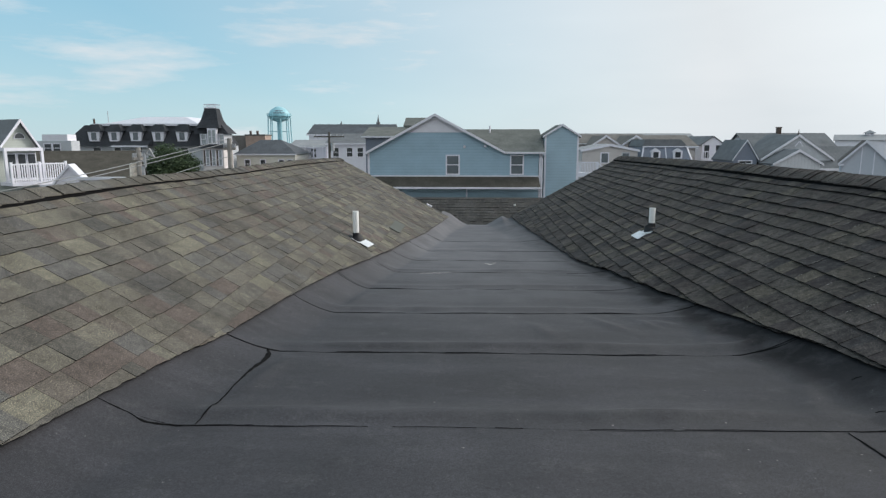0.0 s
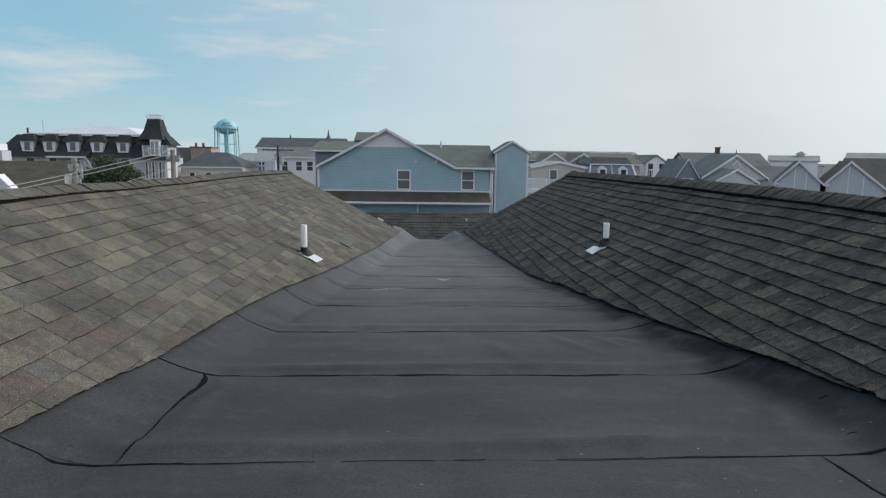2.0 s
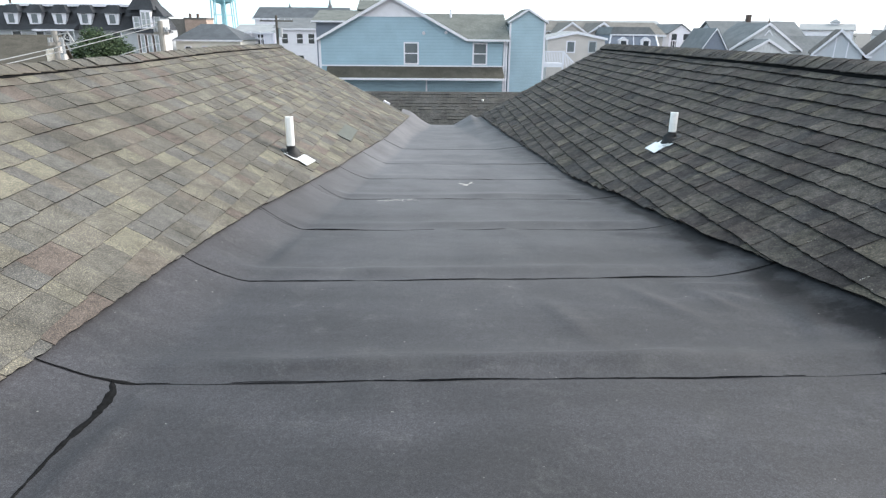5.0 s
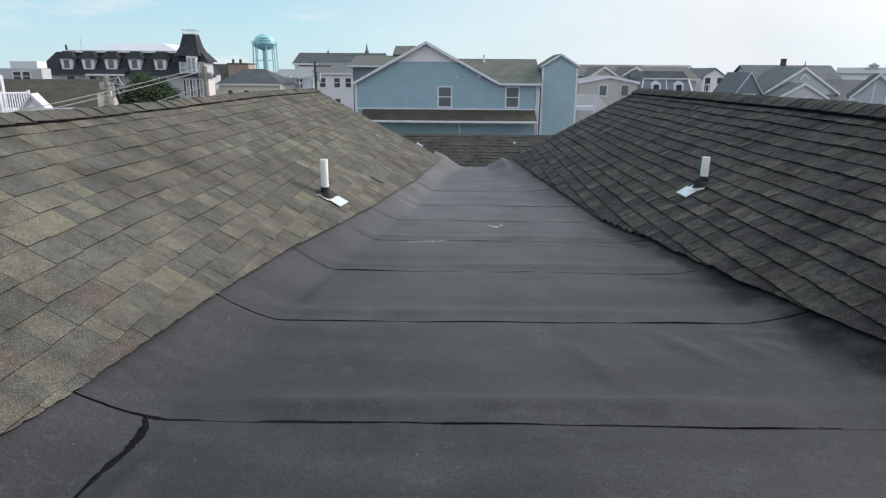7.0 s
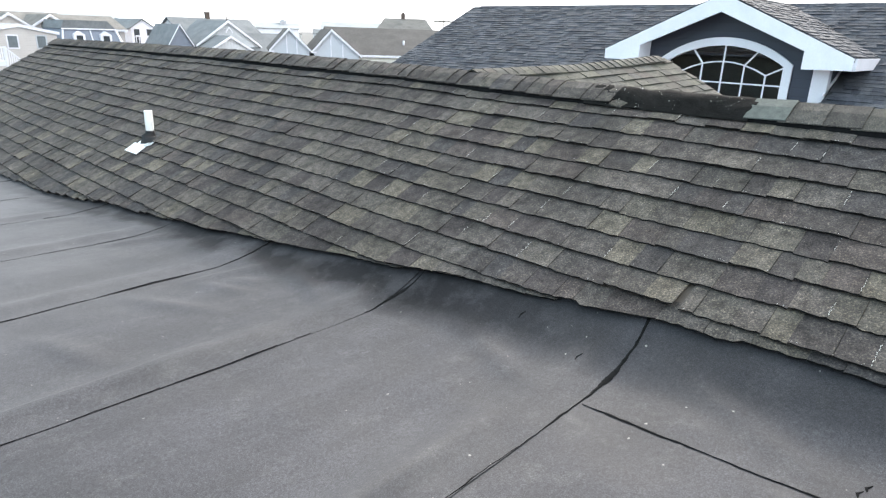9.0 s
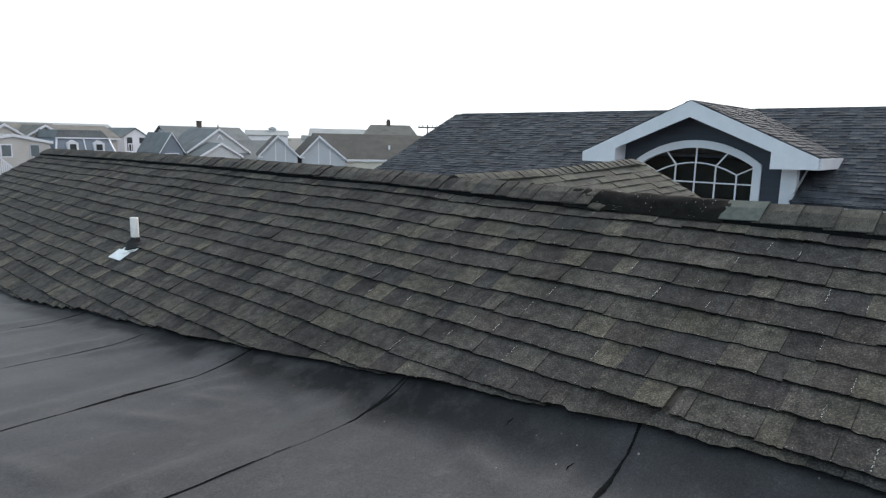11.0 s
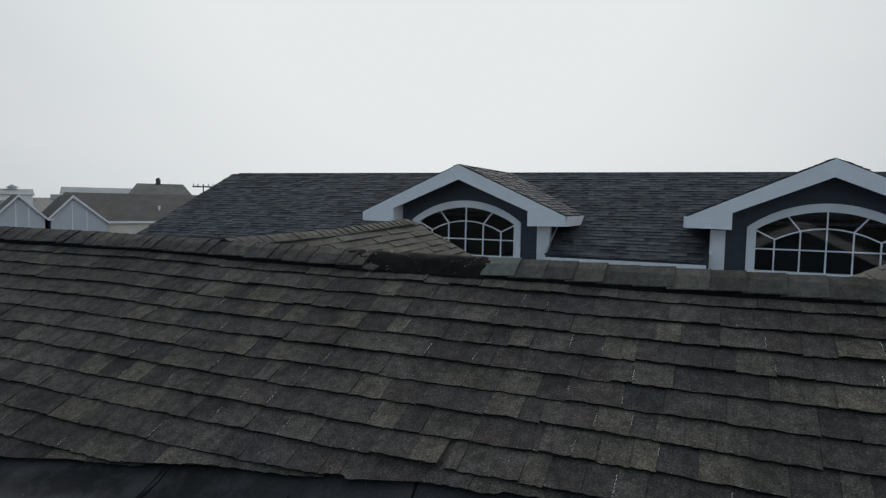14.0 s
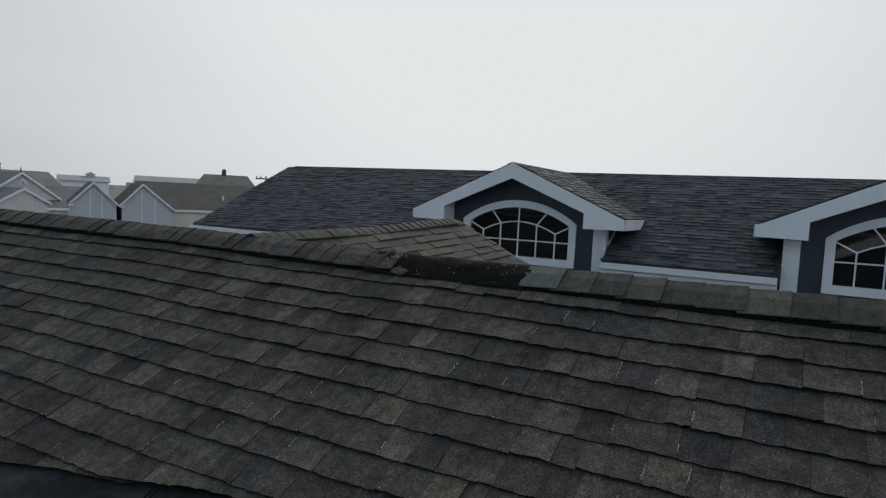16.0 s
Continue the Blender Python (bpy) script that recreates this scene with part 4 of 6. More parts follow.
# ---- vent pipes on the slopes ----
def vent_pipe(where, normal, downhill, height, group, label, bend=0.0):
    p = thing("vent_pipe", Matrix.Translation(where), label, "vent pipe", group)
    n, d = Vector(normal).normalized(), Vector(downhill).normalized()
    side = n.cross(d)
    ring = [(0.030, 0.0), (0.030, height - 0.004), (0.0285, height), (0.0255, height), (0.0255, height - 0.08)]
    g = Geo()
    m = 24
    for r, z in ring:
        g.v += [(r * math.cos(2 * math.pi * k / m), r * math.sin(2 * math.pi * k / m), z) for k in range(m)]
    g.f += [(i * m + k, i * m + (k + 1) % m, (i + 1) * m + (k + 1) % m, (i + 1) * m + k) for i in range(len(ring) - 1) for k in range(m)]
    part("pipe", g, pvc, p, "white plastic pipe", smooth=True)
    g = Geo().tube([n * 0.0, n * 0.012, n * 0.020, n * 0.030 + Vector((0, 0, 0.006)), Vector((0, 0, 0.056)), Vector((0, 0, 0.074)), Vector((0, 0, 0.078))], [0.094, 0.091, 0.070, 0.050, 0.037, 0.0355, 0.031], 24)
    part("rubber_boot", g, rubber, p, "black rubber boot", smooth=True)
    # soft metal flange: a collar under the boot, a neck and its lower end bent up into a square tab
    g = Geo()
    def plate(uv, lifts, t=0.003):
        top = [d * a + side * b + n * h for (a, b), h in zip(uv, lifts)]
        k = len(top)
        g.add(top + [q - n * t for q in top], [tuple(range(k)), tuple(reversed(range(k, 2 * k)))] + [(i, k + i, k + (i + 1) % k, (i + 1) % k) for i in range(k)])
    plate([(-0.03, -0.098), (0.06, -0.100), (0.10, -0.055), (0.105, 0.05), (0.06, 0.102), (-0.03, 0.098)], [0.012, 0.014, 0.017, 0.017, 0.014, 0.012])
    plate([(0.03, -0.075), (0.10 + bend, -0.034), (0.10 + bend, 0.036), (0.05, 0.075)], [0.016, 0.022, 0.030, 0.020])
    far = 1.0 if side.y > 0 else -1.0
    plate([(0.065 + bend, -0.066 * far), (0.165 + bend, -0.07 * far), (0.175 + bend, 0.042 * far), (0.072 + bend, 0.048 * far)], [0.014, 0.016, 0.052, 0.048], 0.004)
    part("flashing", g, alu, p, "bent bright metal flashing")
    return p


vent_pipe(slope_l(6.14, (-0.905 - XL) / RUN, 0.004), (0.55, 0, 1), (1, -0.25, -0.55), 0.295, "roof vent pipes", "white plastic vent pipe with black rubber boot on tan shingles")
vent_pipe(slope_r(6.23, 1.183, 0.004), (-0.58, 0, 1), (-1, -0.15, -0.58), 0.228, "roof vent pipes", "short white plastic vent pipe with black boot on weathered shingles", 0.02)
for px, py in ((1.40, 15.55),):
    pz = -0.32 - 0.475 * (15.9 - py)
    small = thing("vent_pipe", pose(px, py, pz), "small white vent pipe on the dark roof across the valley", "vent pipe", "roof vent pipes")
    part("pipe", Geo().tube([(0, 0, -0.02), (0, 0, 0.045)], 0.026, 12), pvc, small)
    part("flashing", Geo().add([(-0.07, -0.03, -0.002), (0.05, -0.03, -0.002), (0.05, 0.03, 0.026), (-0.07, 0.03, 0.026), (-0.07, -0.03, -0.012), (0.05, -0.03, -0.012), (0.05, 0.03, 0.016), (-0.07, 0.03, 0.016)], TAB_FACES), alu, small)
bit = [slope_l(END_L - 0.03, v, h) - Vector((-1.6, 5, 0)) for h in (0.012, 0.034) for v in (1.83, 1.94)]
bit = [p + Vector((0, e, 0)) for p in bit for e in (-0.02, 0.05)]
part("drip_edge", Geo().add([bit[i] for i in (0, 1, 3, 2, 4, 5, 7, 6)], TAB_FACES), white, roof_west, "loose white bit of drip edge")

GROUND = -6.5
g = Geo().add([(-2500, -2500, 0), (2500, -2500, 0), (2500, 2500, 0), (-2500, 2500, 0)], [(0, 1, 2, 3)])
alone("ground", g, asphalt, pose(0, 0, GROUND), "grey asphalt and sandy ground between the houses", "ground", kind="structure")


# ---- neighbour with arched dormer windows ----
def build_dormer_house():
    EX, RX, EZ, RZ = 9.72, 12.6, 0.33, 1.73       # eave and ridge of the slope that faces us
    Y0, Y1 = -9.0, 12.4
    origin = Vector((EX, 0, GROUND))
    house = thing("dormer_house", Matrix.Translation(origin), "navy house with slate-grey shingle roof, white trim and arched dormer windows", "house")

    def w(geo):
        geo.v = [tuple(Vector(p) - origin) for p in geo.v]
        return geo

    part("wall", w(Geo().box(10.06, 15.3, Y0 + 0.3, Y1 - 0.3, GROUND, 0.2)), navy, house)
    stretches = ((Y0, -1.58, EX), (-1.58, 1.32, 10.95), (1.32, 3.63, EX), (3.63, 6.53, 10.95), (6.53, Y1, EX))
    for ya, yb, x0 in stretches:
        z0 = EZ + (RZ - EZ) * (x0 - EX) / (RX - EX)
        part("roof", w(Geo().prism([(x0, z0), (RX, RZ), (15.5, EZ), (15.5, EZ - 0.12), (RX, RZ - 0.14), (x0, z0 - 0.12)], ya, yb)), black_roof, house)
    slope = Vector((EX - RX, 0, EZ - RZ))
    dormers = (5.08, -0.13)

    def open_roof(s, v):
        y, x = Y0 + s, RX + slope.normalized().x * v
        for c in dormers:
            if abs(y - c) < 1.5 and x < 10.98:
                return False
        return True

    t = plane_courses(Geo(), (RX, Y0, RZ + 0.008), (0, 1, 0), slope, Y1 - Y0, slope.length, 41, 0.102, (0.10, 0.14, 0.18, 0.24), open_roof, 0.013, (0.6, 1.3))
    part("shingle_field", w(t), slate_many, house, kind="stuff")
    cap = Geo()
    for i in range(int((Y1 - Y0) / 0.2)):
        y = Y0 + i * 0.2
        cap.prism([(RX - 0.16, RZ - 0.07), (RX, RZ + 0.03), (RX + 0.16, RZ - 0.07), (RX + 0.16, RZ - 0.08), (RX, RZ + 0.016), (RX - 0.16, RZ - 0.08)], y, y + 0.197)
    part("ridge_cap_run", w(cap), slate_many, house, kind="stuff")
    rake = Geo().beam((EX, Y1 + 0.015, EZ - 0.12), (RX, Y1 + 0.015, RZ - 0.13), 0.03, 0.2)
    part("rake_board", w(rake), white, house)
    # gutter runs between the dormers
    for a, b in ((Y0, -1.6), (1.34, 3.61), (6.55, Y1)):
        g = Geo().prism([(EX - 0.10, EZ - 0.01), (EX - 0.095, EZ - 0.10), (EX - 0.02, EZ - 0.115), (EX, EZ - 0.115), (EX, EZ - 0.02), (EX - 0.03, EZ - 0.02), (EX - 0.085, EZ - 0.09)], a, b)
        part("gutter", w(g), white, house, "white gutter")
        part("soffit", w(Geo().box(EX, 10.02, a, b, 0.12, 0.19)), white, house)
        part("fascia_board", w(Geo().box(EX - 0.03, EX - 0.004, a, b, EZ - 0.25, EZ - 0.118)), white, house, "white fascia board")
    for c, up in zip(dormers, (0.0, 0.04)):
        dormer(house, origin, c, up)


def dormer(house, origin, c, up):
    FX, HALF, AZ, EZ, WX = 9.66, 1.76, 1.735 + up, 0.945 + up, 10.0     # fascia plane, half width, apex and eave height, wall plane

    def w(geo):
        geo.v = [tuple(Vector(p) - origin) for p in geo.v]
        return geo

    pitch = (AZ - EZ) / HALF
    body = part("dormer", w(Geo().prism([(c - 1.42, -0.1), (c - 1.3, -0.1), (c - 1.3, 0.9), (c + 1.3, 0.9), (c + 1.3, -0.1), (c + 1.42, -0.1), (c + 1.42, 0.93), (c - 1.42, 0.93)], 10.12, 12.0, "x")), navy, house, "projecting dormer with navy walls")
    # roof of the dormer: two slabs, running back into the main roof
    back = 13.0
    for sgn in (-1, 1):
        g = Geo()
        top = [Vector((FX, c, AZ)), Vector((FX, c + sgn * HALF, EZ)), Vector((11.0, c + sgn * HALF, EZ)), Vector((12.45, c, AZ))]
        v = top + [p - Vector((0, 0, 0.05)) for p in top]
        g.add(v, [(0, 1, 2, 3), (7, 6, 5, 4), (0, 4, 5, 1), (1, 5, 6, 2), (2, 6, 7, 3), (3, 7, 4, 0)])
        part("dormer_roof", w(g), black_roof, body)
        t = plane_courses(Geo(), (FX, c, AZ + 0.006), (1, 0, 0), (0, sgn * HALF, EZ - AZ), 2.9, math.hypot(HALF, AZ - EZ), 51 + sgn, 0.102, (0.10, 0.14, 0.18, 0.24), lambda s, v: s < 2.75 - 0.72 * v, 0.013, (0.6, 1.3))
        part("dormer_shingles", w(t), slate_many, body, kind="stuff")
        # fascia with boxed return at the eave
        hh = 0.22
        poly = [(c, AZ - 0.005), (c + sgn * HALF, EZ - 0.005), (c + sgn * HALF, EZ - 0.155), (c + sgn * 1.17, EZ - 0.165), (c + sgn * 1.17, AZ - 1.17 * pitch - hh + 0.02), (c, AZ - hh - 0.02)]
        part("fascia", w(Geo().prism(poly, FX - 0.02, FX + 0.02, "x")), white, body, "broad white fascia board")
        part("eave_return", w(Geo().prism([(c + sgn * 1.17, EZ - 0.165), (c + sgn * HALF, EZ - 0.155), (c + sgn * HALF, EZ - 0.06), (c + sgn * 1.17, EZ + 0.2)], FX + 0.02, 10.02, "x")), white, body)
        part("side_soffit", w(Geo().box(FX + 0.02, 11.1, min(c + sgn * 1.4, c + sgn * HALF), max(c + sgn * 1.4, c + sgn * HALF), EZ - 0.16, EZ - 0.06)), white, body)
        part("corner_board", w(Geo().box(WX - 0.03, WX + 0.1, min(c + sgn * 1.24, c + sgn * 1.44), max(c + sgn * 1.24, c + sgn * 1.44), -0.4, 0.80)), white, body, "white corner board")
    # front wall with an arched opening
    HW, SPR, TOP, SILL = 0.97, 0.82 + up, 1.16 + up, 0.21      # half width, spring and crown of the arch, sill
    R = (HW * HW + (TOP - SPR) ** 2) / (2 * (TOP - SPR))

    def arch(y, grow=0.0):
        r = R + grow
        return TOP - R + math.sqrt(max(r * r - y * y, 0))

    g = Geo()
    ys = list(np.linspace(-HW, HW, 25))
    for x in (WX, WX + 0.12):
        for a, b in zip(ys, ys[1:]):
            v = [(x, c + a, arch(a)), (x, c + b, arch(b)), (x, c + b, AZ - 0.06 - pitch * abs(b)), (x, c + a, AZ - 0.06 - pitch * abs(a))]
            g.add(v, [(0, 1, 2, 3)])
        for s in (-1, 1):
            g.add([(x, c + s * HW, -0.6), (x, c + s * 1.42, -0.6), (x, c + s * 1.42, AZ - 0.06 - pitch * 1.42), (x, c + s * HW, AZ - 0.06 - pitch * HW)], [(0, 1, 2, 3)])
        g.add([(x, c - HW, -0.6), (x, c + HW, -0.6), (x, c + HW, SILL), (x, c - HW, SILL)], [(0, 1, 2, 3)])
    for a, b in zip(ys, ys[1:]):
        g.add([(WX, c + a, arch(a)), (WX, c + b, arch(b)), (WX + 0.12, c + b, arch(b)), (WX + 0.12, c + a, arch(a))], [(0, 1, 2, 3)])
    part("front_wall", w(g), navy, body)
    # window: casing ring, glazing bars and glass
    win = part("window", w(ring_arch(c, WX - 0.035, WX + 0.05, HW, 0.115, arch, SILL)), white, body, "white arched window casing")
    inn = HW - 0.10
    bw = 0.019

    def bar(p, q, deep):
        g = Geo().beam((WX + 0.028 + deep, c + p[0], p[1] + up), (WX + 0.028 + deep, c + q[0], q[1] + up), bw, bw)
        part("glazing_bar", w(g), white, win)

    def low(y):
        return 0.82 - 0.165 * (y / 0.62) ** 2
    for y in (-0.62, -0.31, 0.0, 0.31, 0.62):
        bar((y, SILL), (y, low(y)), 0.0)
    k = list(np.linspace(-0.62, 0.62, 9))
    for a, b in zip(k, k[1:]):
        bar((a, low(a)), (b, low(b)), 0.003)
    for y, o in ((0.0, 0.0), (0.31, 0.5), (-0.31, -0.5), (0.62, 0.9), (-0.62, -0.9)):
        bar((y, low(y)), (o, arch(o, -0.06) - up), 0.006)
    bar((-inn, 0.52), (inn, 0.52), 0.009)
    pane = Geo()
    for a, b in zip(ys, ys[1:]):
        pane.add([(WX + 0.045, c + a, SILL), (WX + 0.045, c + b, SILL), (WX + 0.045, c + b, arch(b)), (WX + 0.045, c + a, arch(a))], [(0, 1, 2, 3)])
    part("pane", w(pane), glass, win, "reflecting window glass")
    # solid block behind the glass, coloured as dark as an unlit interior
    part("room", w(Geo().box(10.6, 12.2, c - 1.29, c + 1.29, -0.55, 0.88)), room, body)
    # downpipe strut at the side of the dormer
    for sgn in (-1, 1):
        part("step_flashing", w(Geo().beam((9.9, c + sgn * 1.43, 0.44), (10.72, c + sgn * 1.43, 0.84), 0.02, 0.03)), white, body)
        part("side_fascia", w(Geo().prism([(FX + 0.02, EZ - 0.155), (10.66, EZ - 0.155), (11.0, EZ - 0.005), (FX + 0.02, EZ - 0.005)], *sorted((c + sgn * (HALF + 0.002), c + sgn * (HALF + 0.03))))), white, body)


def ring_arch(c, x0, x1, hw, t, arch, sill):
    g = Geo()
    ys = list(np.linspace(-hw, hw, 25))
    def inner(y):
        k = y * (hw - t) / hw
        return k, arch(k) - t
    for a, b in zip(ys, ys[1:]):
        o = [(a, arch(a)), (b, arch(b)), (inner(b)[0], inner(b)[1]), (inner(a)[0], inner(a)[1])]
        v = [(x, c + p[0], p[1]) for x in (x0, x1) for p in o]
        g.add(v, [(0, 1, 2, 3), (7, 6, 5, 4), (0, 4, 5, 1), (2, 6, 7, 3)])
    for s in (-1, 1):
        ya, yb = sorted((c + s * (hw - t), c + s * hw))
        g.box(x0 + 0.003, x1 - 0.003, ya, yb, sill, arch(hw) - 0.001)
    g.box(x0 - 0.02, x1, c - hw, c + hw, sill - 0.06, sill + 0.05)
    return g


build_dormer_house()


# ---- houses farther off ----
def window(parent, x, y, z, wd, ht, facing="y", trim=white, bars=True, pane=None):
    """A framed sash window standing just proud of a wall that faces -y (or -x)."""
    t, d = 0.09, 0.05
    def place(geo):
        if facing == "x":
            geo.v = [(b, -a, k) for a, b, k in geo.v]
        geo.v = [(a + x, b + y, k + z) for a, b, k in geo.v]
        return geo
    f = Geo().box(-wd / 2 - t, wd / 2 + t, -d, 0.02, ht, ht + t).box(-wd / 2 - t, wd / 2 + t, -d - 0.02, 0.02, -t, 0).box(-wd / 2 - t, -wd / 2, -d, 0.02, 0, ht).box(wd / 2, wd / 2 + t, -d, 0.02, 0, ht)
    if bars:
        f.box(-wd / 2, wd / 2, -d, 0.0, ht / 2 - 0.03, ht / 2 + 0.03)
    win = part("window", place(f), trim, parent)
    part("pane", place(Geo().box(-wd / 2, wd / 2, -0.02, -0.005, 0, ht)), pane or dark_glass, win)
    return win


def gable_house(x, y, yaw, wd, dp, eave, ridge, wall, roof, label, name="house", over=0.25, trim=white, windows=(), across=False, ground=GROUND, group="", rake=0.2):
    """A house whose gable faces its front (-y), or whose ridge runs across the front."""
    h = thing(name, pose(x, y, ground, 0, 0, yaw), label, "house", group)
    e, r = eave - ground, ridge - ground
    a = wd / 2
    if not across:
        part("wall", Geo().prism([(-a, 0), (a, 0), (a, e), (0, r - 0.05), (-a, e)], 0, dp), wall, h)
        k = (r - e) / a
        for s in (-1, 1):
            part("roof", Geo().prism([(0, r), (s * (a + over), e - k * over), (s * (a + over), e - k * over - 0.12), (0, r - 0.12)], -over, dp + over), roof, h)
            if rake:
                part("rake_board", Geo().prism([(0, r + 0.02), (s * (a + over + 0.02), e - k * over + 0.02), (s * (a + over + 0.02), e - k * over - rake + 0.02), (0, r - rake)], -over - 0.04, -over), trim, h)
    else:
        b = dp / 2
        part("wall", Geo().prism([(0, 0), (dp, 0), (dp, e), (b, r - 0.05), (0, e)], -a, a, "x"), wall, h)
        k = (r - e) / b
        for s in (-1, 1):
            part("roof", Geo().prism([(b, r), (b + s * (b + over), e - k * over), (b + s * (b + over), e - k * over - 0.12), (b, r - 0.12)], -a - over, a + over, "x"), roof, h)
        if rake:
            part("eave_board", Geo().box(-a - over, a + over, -over - 0.05, -over, e - k * over - rake, e - k * over), trim, h)
    for item in windows:
        wx, wz, ww, wh = item
        window(h, wx, 0, wz - ground, ww, wh, trim=trim)
    return h


# blue house straight ahead
def build_blue_house():
    h = thing("house", pose(-0.7, 42, GROUND), "two-storey blue lap-sided house with white trim and mossy dark roof", "house")
    G = -GROUND
    def w(geo):
        geo.v = [(x + 0.7, y, z + G) for x, y, z in geo.v]
        return geo
    part("wall", w(Geo().prism([(-6.44, GROUND), (5.05, GROUND), (5.05, 0.40), (2.6, 0.42), (-1.97, 2.72), (-6.44, 0.32)], 0, 9)), blue, h)
    part("gable_panel", w(Geo().prism([(-1.97, 2.70), (0.02, 1.74), (-3.96, 1.74)], -0.03, 0.0)), white, h, "pale panel in the gable peak")
    part("panel_trim", w(Geo().box(-4.1, 0.1, -0.05, 0, 1.66, 1.74)), white, h)
    for s, ex, ez in ((-1, -6.62, 0.34), (1, 2.66, 0.40)):
        part("roof", w(Geo().prism([(-1.97, 2.86), (ex, ez), (ex, ez - 0.13), (-1.97, 2.72)], -0.3, 9)), green_roof, h)
        part("rake_board", w(Geo().prism([(-1.97, 2.88), (ex, ez + 0.02), (ex, ez - 0.14), (-1.97, 2.70)], -0.36, -0.3)), white, h)
    v = Geo().add([(2.62, -0.3, 0.39), (5.28, -0.3, 0.38), (5.28, 3.6, 1.93), (-0.3, 3.6, 1.93), (2.62, -0.3, 0.27), (5.28, -0.3, 0.26), (5.28, 3.6, 1.8), (-0.3, 3.6, 1.8)], [(0, 1, 2, 3), (7, 6, 5, 4), (0, 4, 5, 1), (1, 5, 6, 2), (2, 6, 7, 3), (3, 7, 4, 0)])
    part("wing_roof", w(v), green_roof, h)
    part("wing_wall", w(Geo().prism([(0.0, GROUND), (7.2, GROUND), (7.2, 0.4), (3.6, 1.85), (0.0, 0.4)], 4.9, 5.06, "x")), blue, h)
    part("gutter", w(Geo().box(2.62, 5.3, -0.42, -0.3, 0.28, 0.40)), white, h, "white gutter")
    part("skirt_roof", w(Geo().prism([(0.0, -1.24), (-1.2, -1.86), (-1.2, -1.95), (0.0, -1.95)], -6.0, 4.92, "x")), deep_brown, h)
    part("skirt_gutter", w(Geo().box(-6.1, 5.0, -1.32, -1.2, -1.97, -1.85)), white, h, "white gutter")
    part("ledger_trim", w(Geo().box(-6.44, 5.05, -0.05, 0, -1.24, -1.16)), white, h)
    part("downpipe", w(Geo().tube([(0.15, -1.25, -1.9), (0.15, -0.3, -2.3), (0.15, -0.08, -6.4)], 0.05, 8)), white, h)
    part("downpipe", w(Geo().tube([(5.12, -0.4, 0.3), (5.12, -0.06, 0.0), (5.12, -0.06, -6.4)], 0.05, 8)), white, h)
    for x in (-6.42, 5.0):
        part("corner_board", w(Geo().box(x - 0.07, x + 0.07, -0.03, 0.1, GROUND, 0.3)), white, h)
    for x, z in ((-0.02, 0.72), (1.35, 0.77)):
        part("wall_light", w(Geo().tube([(x, -0.12, z), (x, 0.0, z + 0.05)], [0.1, 0.07], 10)), white, h, "small round wall light")
    part("roof_vent", w(Geo().tube([(1.75, 3.0, 1.6), (1.75, 3.0, 2.15)], 0.06, 8)), white, h)
    for x0, x1 in ((-1.17, -0.41), (3.10, 3.84)):
        window(h, (x0 + x1) / 2 + 0.7, 0, -1.04 + G, x1 - x0, 1.16, pane=blind_pane)
    # roofs behind
    b = thing("house", pose(-6.2, 50, GROUND), "house behind with mossy roof and white edge", "house")
    part("wall", Geo().box(-1.7, 3.2, 0, 8, 0, 7.9), slate_sid, b)
    part("roof", Geo().prism([(-0.3, 7.97), (4.0, 8.78), (8.3, 7.97), (8.3, 7.87), (-0.3, 7.83)], -2.0, 3.5, "x"), green_roof, b)
    part("eave_board", Geo().box(-2.0, 3.5, -0.38, -0.3, 7.86, 7.98), white, b)
    part("tall_wall", Geo().box(1.15, 3.4, 4.0, 8, 0, 8.9), slate_sid, b)
    part("tall_roof", Geo().prism([(3.7, 8.9), (6.0, 9.62), (8.3, 8.9), (8.3, 8.8), (3.7, 8.8)], 0.95, 3.6, "x"), green_roof, b)


build_blue_house()
tower = gable_house(6.53, 43, 0, 2.24, 3.2, 1.52, 2.22, blue_pale, green_roof, "tall narrow pale blue tower with a small white-edged gable", "stair_tower", 0.14, rake=0.12)
for tx in (-1.09, 1.09):
    part("corner_board", Geo().box(tx - 0.06, tx + 0.06, -0.03, 0.08, 0, 7.95), white, tower)
part("link_wall", Geo().box(-1.6, -1.15, 0.5, 0.7, 0, 7.6), grey_lap, tower)


# houses to the right of the blue one
for gx in (14.4, 17.45):
    gable_house(gx, 66, 0, 2.7, 8, 0.78, 1.68, beige, brown_roof, "low house with brown roof and white gable boards", over=0.2)
gable_house(15.4, 70, 0, 9.2, 8, 0.9, 1.86, beige, brown_roof, "long brown roof behind two small gables", across=True, rake=0.1)
h = gable_house(13.1, 58, 0, 5.0, 6, 0.33, 0.84, beige, pale_roof, "beige single-gable house with a white framed window", over=0.15)
window(h, -0.46, 0, 5.67, 0.6, 0.82, bars=False, pane=blind_pane)
window(h, 1.42, 0, 5.67, 0.56, 0.82, trim=grey_lap, bars=False, pane=blind_pane)
fence = thing("deck_railing", pose(10.5, 54, -1.6), "white slatted deck railing with steps", "railing")
for i in range(13):
    part("slat", Geo().box(-0.95 + i * 0.13, -0.88 + i * 0.13, -0.02, 0.02, 0.0, 0.88), white, fence)
for i in range(6):
    part("slat", Geo().box(0.76 + i * 0.13, 0.82 + i * 0.13, -0.02, 0.02, -0.12 - i * 0.13, 0.8 - i * 0.13), white, fence)
part("top_rail", Geo().box(-1.0, 0.74, -0.05, 0.05, 0.88, 0.96), white, fence)
